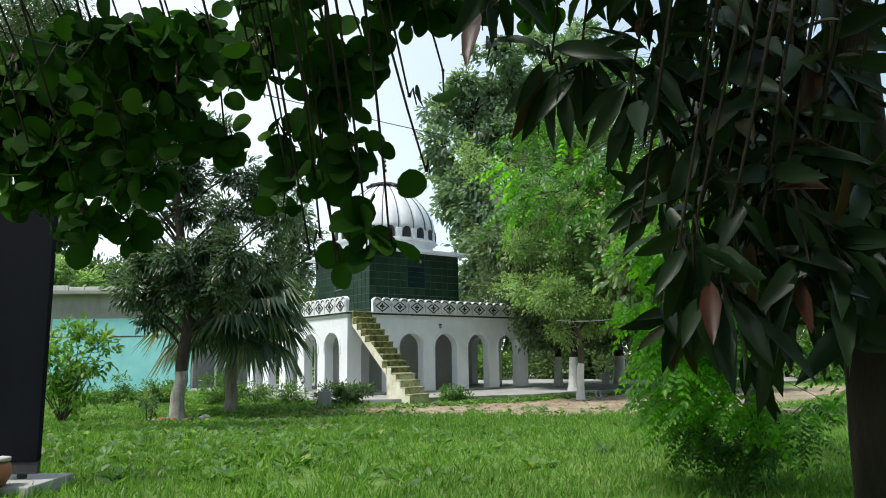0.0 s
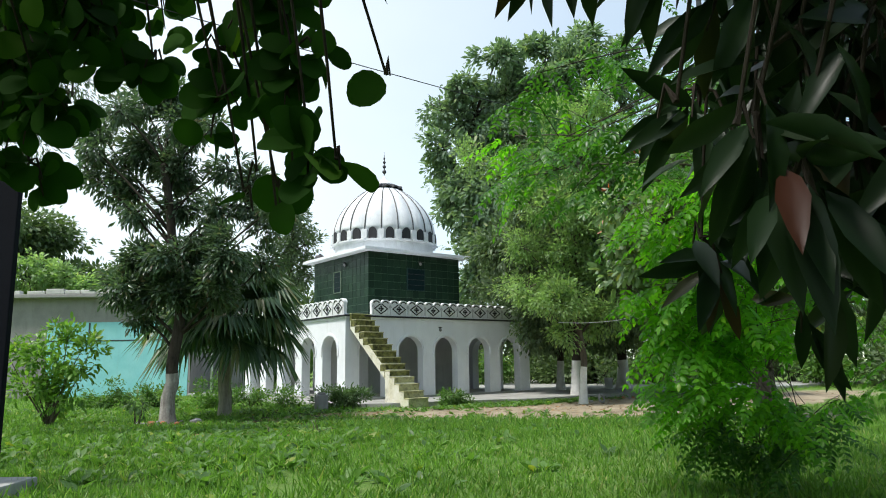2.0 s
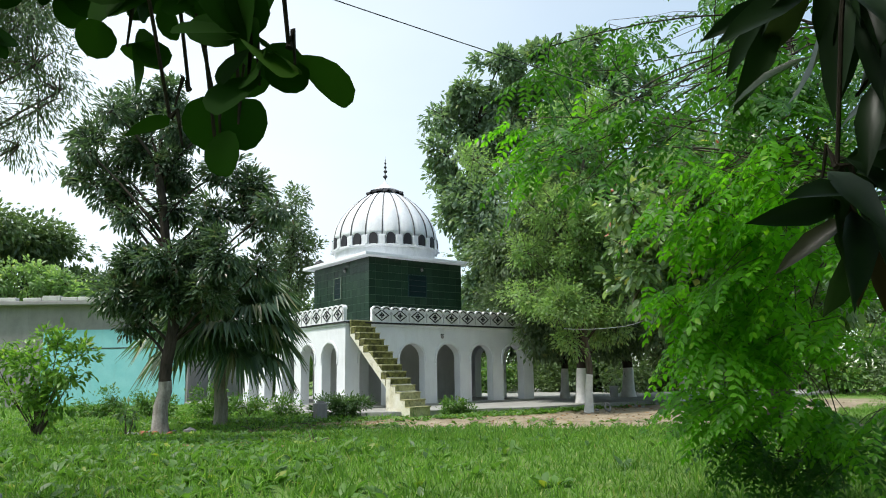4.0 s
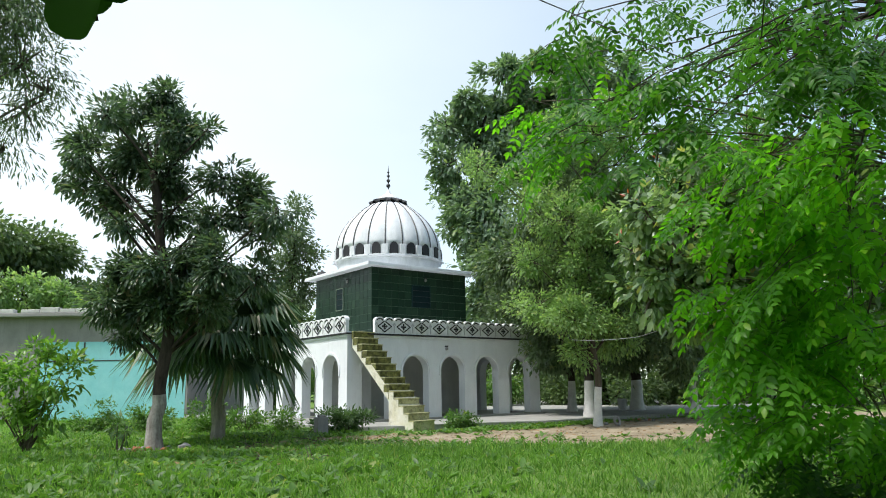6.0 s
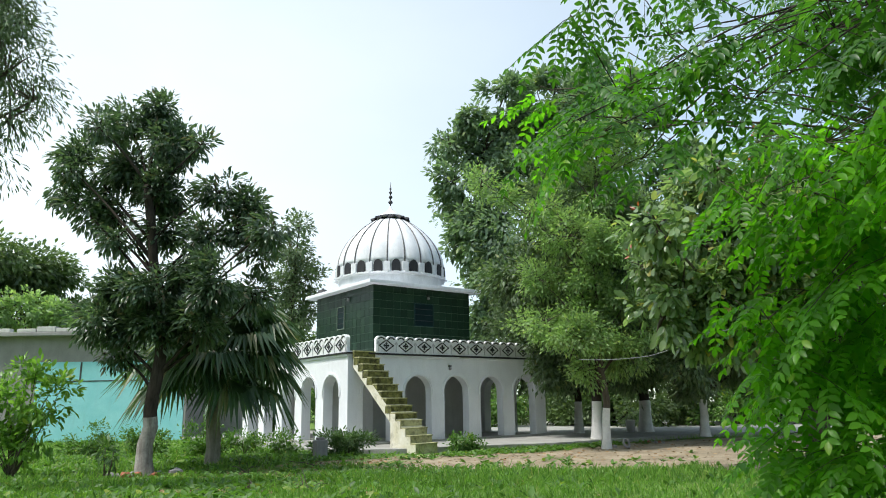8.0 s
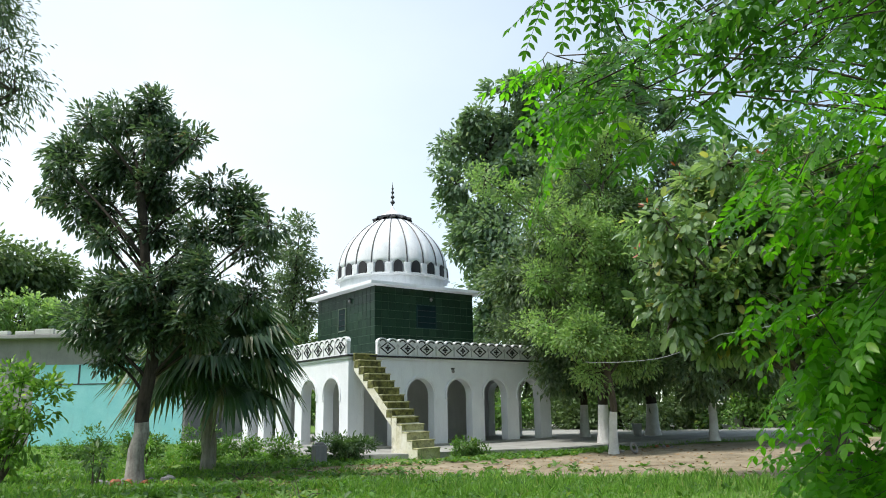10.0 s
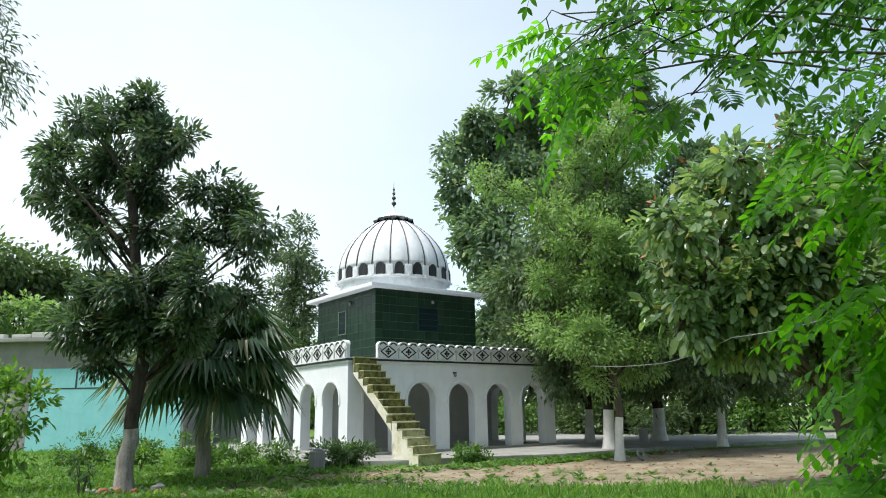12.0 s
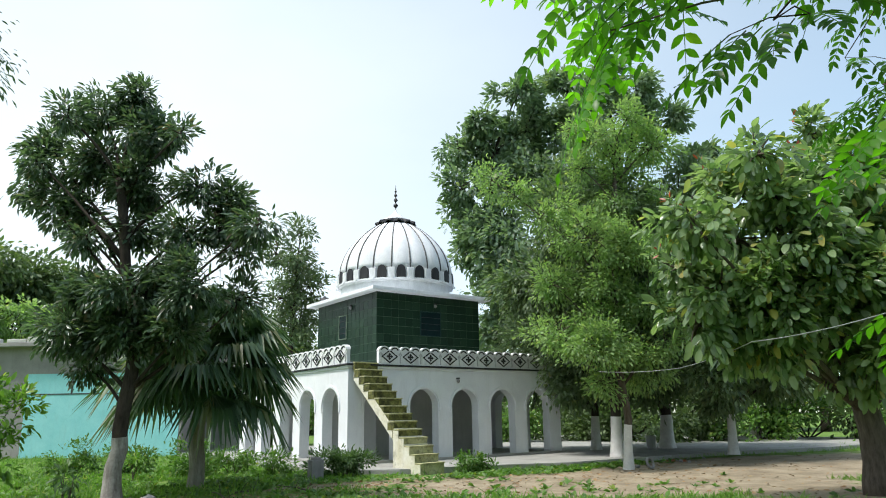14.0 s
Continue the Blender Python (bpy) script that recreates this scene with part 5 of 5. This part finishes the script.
def pinnate_tree(name, label, foot, trunk, fork_at, sprays, mat, ratio, bark, seed):
    """Leaflets in pairs along drooping stalks, the stalks set along thin twigs; sprays: v, u, z, spread in each, leaves, leaflet length."""
    rng = np.random.default_rng(seed)
    b = frame_place(*foot, 0.0)
    b.z = ground_z(b.x, b.y) - 0.05
    root = thing(name, label, "tree", "", b)
    bm = bmesh.new()
    tube(bm, [frame_place(*p) - b if k else Vector((0, 0, 0)) for k, p in enumerate(trunk)], [0.13, 0.11, 0.09, 0.07, 0.04], 10)
    P, D, L, U = [], [], [], []
    stalks = bmesh.new()
    fork = frame_place(*fork_at)

    def leaf_on(tip, way, size, pairs):
        side = way.cross(Vector((rng.normal() * 0.3, rng.normal() * 0.3, 1))).normalized()
        nor = side.cross(way)
        ln = size * (3.6 + 1.4 * rng.random())
        sag = 0.10 + 0.12 * rng.random()
        at = [tip + way * ln * t + Vector((0, 0, -sag * ln * t * t)) for t in np.linspace(0, 1, 5).tolist()]
        tube(stalks, [p - b for p in at], np.linspace(0.0022, 0.001, 5).tolist(), 3, cap=False)
        for k in range(pairs):
            t = 0.14 + 0.84 * k / (pairs - 1)
            p = tip + way * ln * t + Vector((0, 0, -sag * ln * t * t))
            for sd in (-1, 1):
                P.append(tuple(p - b))
                D.append(tuple(side * sd + way * (0.45 + 0.25 * t) + Vector((0, 0, -0.22 + rng.normal() * 0.13))))
                U.append(tuple(nor + Vector((rng.normal() * 0.18, rng.normal() * 0.18, 0))))
                L.append(size * (1.05 - 0.5 * abs(t - 0.45)) * (0.85 + 0.3 * rng.random()))
        P.append(tuple(at[-1] - b))
        D.append(tuple(way + Vector((0, 0, -0.2))))
        U.append((0, 0, 1))
        L.append(size * 0.95)

    for v, u, z, sv, su, sz, n, size in sprays:
        twigs_of(rng, bm, b, fork, (v, u, z), (sv, su, sz), n, size, leaf_on)
    part("trunk", bm, bark, root, smooth=True)
    tagged(part("leaf_stalk", stalks, mat, root), kind="stuff")
    L = np.array(L)
    leaves("crown", P, D, U, L, L * ratio, "lance", mat, root)


def twigs_of(rng, bm, b, fork, at, spread, n, size, leaf_on):
    """One bough from the fork to a spray, with twigs that each carry about six feathered leaves."""
    c = frame_place(*at)
    mid = fork.lerp(c, 0.5) + Vector((0.25 * rng.normal(), 0.25 * rng.normal(), 0.3))
    pts = [fork.lerp(mid, t).lerp(mid.lerp(c, t), t) for t in np.linspace(0, 1, 9).tolist()]
    tube(bm, [p - b for p in pts], np.linspace(0.010, 0.003, 9).tolist(), 6)
    for _ in range(max(1, round(n / 6))):
        g = np.clip(rng.normal(size=3), -1.5, 1.5)
        mid = frame_place(at[0] + float(g[0]) * spread[0], at[1] + float(g[1]) * spread[1], at[2] + float(g[2]) * spread[2])
        run = Vector((-0.79, 0.613, 0)) * (0.25 + 0.4 * rng.random()) + Vector(rand_dirs(rng, 1)[0].tolist()) * 0.7
        run.z = run.z * 0.35 - 0.18
        run.normalize()
        half = size * (2.0 + 1.2 * rng.random())
        a, e = mid - run * half, mid + run * half
        tube(bm, [c - b, c.lerp(a, 0.6) + Vector((0, 0, 0.03)) - b, a - b, mid + Vector((0, 0, 0.02)) - b, e - b], [0.003, 0.0028, 0.0026, 0.0022, 0.0015], 4)
        flat = run.cross(Vector((rng.normal() * 0.25, rng.normal() * 0.25, 1))).normalized()
        for q in range(6):
            t = q / 5
            way = run * (0.35 + 0.75 * t) + flat * (1 if q % 2 else -1) * (1 - 0.6 * t) + Vector((0, 0, -0.35 - 0.25 * rng.random()))
            leaf_on(a.lerp(e, t), way.normalized(), size, 6 + int(rng.integers(0, 3)))


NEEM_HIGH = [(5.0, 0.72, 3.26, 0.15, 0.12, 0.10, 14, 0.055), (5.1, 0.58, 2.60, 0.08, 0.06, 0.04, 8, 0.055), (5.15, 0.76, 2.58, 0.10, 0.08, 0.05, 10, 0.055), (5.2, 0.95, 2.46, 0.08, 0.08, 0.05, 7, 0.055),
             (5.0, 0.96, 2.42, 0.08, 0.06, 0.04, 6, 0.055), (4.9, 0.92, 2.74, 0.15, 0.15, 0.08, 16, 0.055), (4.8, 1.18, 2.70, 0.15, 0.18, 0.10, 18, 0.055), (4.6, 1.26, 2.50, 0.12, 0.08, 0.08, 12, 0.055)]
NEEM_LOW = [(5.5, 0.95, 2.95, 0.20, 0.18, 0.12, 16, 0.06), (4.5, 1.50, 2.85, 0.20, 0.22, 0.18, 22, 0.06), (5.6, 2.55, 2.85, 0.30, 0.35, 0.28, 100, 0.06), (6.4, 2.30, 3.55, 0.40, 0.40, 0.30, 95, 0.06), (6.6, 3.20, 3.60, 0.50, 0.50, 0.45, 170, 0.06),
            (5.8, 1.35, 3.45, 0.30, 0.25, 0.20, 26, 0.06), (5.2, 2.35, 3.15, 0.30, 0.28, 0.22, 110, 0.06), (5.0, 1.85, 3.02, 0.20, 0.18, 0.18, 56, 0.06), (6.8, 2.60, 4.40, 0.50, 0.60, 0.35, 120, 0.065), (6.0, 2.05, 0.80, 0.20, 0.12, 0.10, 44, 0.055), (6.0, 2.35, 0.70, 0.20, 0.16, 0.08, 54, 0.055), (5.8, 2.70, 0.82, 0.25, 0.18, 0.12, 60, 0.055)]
pinnate_tree("neem_tree", "overhanging tree with fine feathered leaves darkened as if backlit", (6.6, 4.2), [(6.6, 4.2, 0), (6.5, 4.1, 1.4), (6.2, 3.8, 2.8), (5.8, 3.2, 4.0), (5.5, 2.7, 4.6)], (5.8, 3.1, 3.7), NEEM_HIGH + NEEM_LOW, LEAF_FINE, 0.42, BARK_DARK, 53)
BRIGHT = [(5.55, 0.58, 3.00, 0.12, 0.08, 0.06, 10, 0.058), (5.55, 0.80, 2.84, 0.12, 0.08, 0.06, 8, 0.058), (5.6, 0.62, 2.68, 0.10, 0.06, 0.05, 6, 0.055), (5.6, 1.05, 3.02, 0.12, 0.10, 0.06, 10, 0.058),
          (5.0, 1.72, 2.45, 0.25, 0.18, 0.18, 60, 0.064), (5.0, 1.92, 2.05, 0.30, 0.20, 0.25, 80, 0.064), (5.5, 1.62, 2.34, 0.20, 0.08, 0.08, 22, 0.064), (5.4, 1.52, 1.68, 0.15, 0.06, 0.07, 12, 0.064), (5.3, 1.80, 1.78, 0.25, 0.16, 0.25, 70, 0.064),
          (5.5, 2.02, 1.42, 0.30, 0.20, 0.28, 85, 0.062), (5.4, 1.72, 1.28, 0.15, 0.09, 0.18, 30, 0.062), (5.8, 1.92, 1.10, 0.20, 0.12, 0.14, 46, 0.06), (5.6, 2.40, 1.25, 0.30, 0.28, 0.28, 100, 0.06), (5.4, 2.30, 2.00, 0.30, 0.28, 0.35, 115, 0.064),
          (5.5, 2.95, 1.70, 0.30, 0.30, 0.40, 90, 0.064)]
pinnate_tree("pinnate_leaved_tree", "bright green tree with broad feathered leaves hanging low, brightened as if sunlit", (6.2, 3.9), [(6.2, 3.9, 0), (6.1, 3.8, 1.2), (5.95, 3.6, 2.0), (5.8, 3.3, 2.6), (5.6, 3.0, 3.0)], (5.8, 3.3, 2.5), BRIGHT, LEAF_NEEM, 0.50, BARK, 54)


# ---- grass ----
def grass(name, n, vmin, vmax, hmin, hmax, seed):
    rng = np.random.default_rng(seed)
    P, D, L = [], [], []
    while len(P) < n:
        v = vmin + (vmax - vmin) * rng.random() ** 1.25
        u = (rng.random() * 2 - 1) * (0.72 * v + 1.0)
        x, y = -12.12 + 0.613 * v + 0.79 * u, -21.04 + 0.79 * v - 0.613 * u
        if -1.3 < x < 27 and y > -2.9 - 0.4 * max(0, min(x, 5) - 2.5) and y < 14:
            continue
        patch = noise.noise((x * 0.5, y * 0.5, 7.0))
        if bare(x, y) + 0.35 * patch + 0.25 * noise.noise((x * 2, y * 2, 1.0)) > 0.22:
            continue
        z = ground_z(x, y)
        tall = hmin + (hmax - hmin) * rng.random() ** 2 * (1 + 0.8 * patch)
        for _ in range(3):
            P.append((x + rng.normal() * 0.03, y + rng.normal() * 0.03, z - 0.01))
            D.append((rng.normal() * 0.45, rng.normal() * 0.45, 1.0))
            L.append(tall * (0.7 + 0.5 * rng.random()))
    L = np.array(L)
    up = np.random.default_rng(seed + 1).normal(size=(len(P), 3))
    ob = leaves("grass", P, D, up, L, 0.012 + L * 0.02, "diamond", GRASS, None)
    return tagged(ob, "uneven green grass with dry stalks", "grass", kind="stuff")


grass("grass", 90000, 3.0, 14.0, 0.05, 0.16, 201)
grass("grass", 60000, 12.0, 34.0, 0.07, 0.22, 203)


def ground_scatter(name, label, n, mat, size, kind, wide, regions, seed, flat=True):
    """Small leaves lying on, or weeds standing in, the ground."""
    rng = np.random.default_rng(seed)
    P, D = [], []
    for _ in range(n):
        cx, cy, rx, ry = regions[rng.integers(len(regions))]
        x, y = cx + rng.normal() * rx, cy + rng.normal() * ry
        if x > -1.3 and y > -2.6:
            continue
        z = ground_z(x, y)
        for _ in range(1 if flat else 7):
            a = rng.random() * 6.283
            P.append((x + (0 if flat else 0.02 * math.cos(a)), y + (0 if flat else 0.02 * math.sin(a)), z + 0.012))
            D.append((math.cos(a), math.sin(a), 0.12 * rng.random() if flat else 0.25 + 0.9 * rng.random()))
    L = size * (0.6 + 0.7 * rng.random(len(P)))
    up = rng.normal(size=(len(P), 3)) * 0.25 + np.array((0, 0, 1.0))
    ob = leaves(name, P, D, up, L, L * wide, kind, mat, None)
    return tagged(ob, label, "ground cover", kind="stuff")


ground_scatter("leaf_litter", "dry brown leaves scattered over the bare soil", 2600, LITTER, 0.10, "oval", 0.5, [(2.0, -6.4, 3.5, 1.4), (8.0, -7.0, 5.0, 2.0), (-6.8, -4.8, 1.2, 0.9), (-5.0, -6.6, 1.5, 1.0), (-6.8, -9.8, 1.2, 0.8), (-3.0, -4.2, 1.5, 0.8), (2.0, -12.5, 2.5, 2.0)], 401)
ground_scatter("weeds", "low broad-leaved weeds in the lawn", 2600, WEED, 0.13, "oval", 0.45, [(-8.5, -8.0, 3.0, 2.5), (-6.0, -2.5, 2.5, 2.0), (-4.0, -9.0, 3.5, 2.0), (-9.5, -12.0, 1.8, 2.0), (-2.8, -1.5, 1.2, 1.0), (3.5, -4.4, 2.0, 0.35), (-7.0, 2.5, 3.0, 2.0)], 402, False)


# two pale poles beyond the palm
for k, (x, y, h) in enumerate(((-2.3, 6.2, 6.3), (-2.0, 6.0, 6.6))):
    pole = thing("pale_pole", "slim pale metal pole standing behind the palm", "pole", "pale poles", (x, y, 0))
    bm = bmesh.new()
    tube(bm, [(0, 0, 0), (0, 0, h * 0.5), (0.01, 0, h)], [0.045, 0.04, 0.035], 8)
    part("shaft", bm, PARAPET, pole, smooth=True)
    bm = bmesh.new()
    lathe(bm, [(0.03, h), (0.05, h + 0.03), (0.03, h + 0.07), (0.01, h + 0.10)], 10)
    part("tip", bm, PARAPET, pole)

# red young leaves on the broad-leaved tree
rng_r = np.random.default_rng(88)
tw = [tuple(Vector(p[:3]) + Vector((-0.35, 0.1, 0.75 * p[3]))) for p in FIG[:12:2]]
fig_root = bpy.data.objects["broadleaf_tree"]
P, D = [], []
for x, y, z in tw:
    for _ in range(4):
        d = rand_dirs(rng_r, 1)[0]
        P.append((x + 0.08 * d[0] - fig_root.location.x, y + 0.08 * d[1] - fig_root.location.y, z + 0.08 * d[2] - fig_root.location.z))
        D.append((d[0], d[1], d[2] + 0.4))
yl = leaves("young_leaf", P, D, rng_r.normal(size=(len(P), 3)) + np.array((0, 0, 1.0)), 0.13, 0.045, "lance", LEAF_RED, fig_root, "red young leaves at the twig ends")
yl["kind"] = "stuff"

# fallen dry branches in the grass
for k, (x, y, a, ln) in enumerate(((-4.6, -4.5, 0.4, 0.9), (-5.4, -5.6, 2.0, 0.7), (-6.9, -9.6, 0.9, 0.8), (-3.6, -5.0, 2.7, 1.1), (-6.5, -10.6, 1.6, 0.6))):
    rng_b = np.random.default_rng(500 + k)
    br = thing("fallen_branch", "dry fallen branch lying in the grass", "branch", "fallen branches", (x, y, ground_z(x, y)))
    bm = bmesh.new()
    pts = [Vector((math.cos(a) * ln * t, math.sin(a) * ln * t, 0.03 + 0.10 * math.sin(3 * t) * (k % 2) + 0.02 * rng_b.random())) for t in np.linspace(-0.5, 0.5, 7).tolist()]
    tube(bm, pts, np.linspace(0.018, 0.006, 7).tolist(), 6)
    part("stem", bm, BARK, br)
    bm = bmesh.new()
    for q in (2, 3, 4):
        d = Vector(rand_dirs(rng_b, 1)[0].tolist()) * 0.28
        d.z = abs(d.z)
        tube(bm, [pts[q], pts[q] + d * 0.5 + Vector((0, 0, 0.03)), pts[q] + d], [0.007, 0.005, 0.002], 5)
    part("twig", bm, BARK, br)

# a red-leaved seedling and a yellow-green one
for x, y, mat, lab in ((-8.0, -5.7, SHRUB, "slender green seedling with drooping leaves"), (-5.6, 0.6, LEAF_BUSH, "small yellow-green seedling in the grass")):
    z = ground_z(x, y)
    bush("seedling", lab, (x, y, z - 0.02), [(x, y, z + 0.55, 0.13), (x + 0.12, y - 0.08, z + 0.42, 0.10)], mat, 0.14, 110, 610 + int(x), "lance", 0.28, "seedling", "seedlings")

# ---- green wall tiles ----
def wall_tiles():
    w, h, t = 0.302, 0.30, 0.012
    bm = bmesh.new()
    box(bm, (0.006, -t, 0.006), (w - 0.006, 0.02, h - 0.006), 0.004)
    me = bpy.data.meshes.new("tile")
    bmesh.ops.recalc_face_normals(bm, faces=bm.faces)
    bm.to_mesh(me)
    bm.free()
    me.materials.append(TILE)
    rng = random.Random(8)
    z0 = ROOF + 0.10
    for m, lo, hi in ((Matrix.Translation((C0, C0 + 0.02, 0)), 4.10, 5.02), (Matrix.Translation((C0 + 0.02, C1, 0)) @ Matrix.Rotation(radians(-90), 4, 'Z'), 4.40, 5.03)):
        for i in range(15):
            for j in range(9):
                x, z = i * w, z0 + j * h
                wx = C0 + x if m[0][0] > 0.5 else C1 - x - w
                if wx + w / 2 < hi and wx + w / 2 > lo and 4.2 < z + h / 2 < 5.15:
                    continue
                ob = bpy.data.objects.new("tile", me)
                scene.collection.objects.link(ob)
                ob.parent = upper
                ob.matrix_basis = m @ Matrix.Translation((x, rng.uniform(-0.003, 0.002), z)) @ Matrix.Rotation(rng.uniform(-0.006, 0.006), 4, 'Z')


wall_tiles()
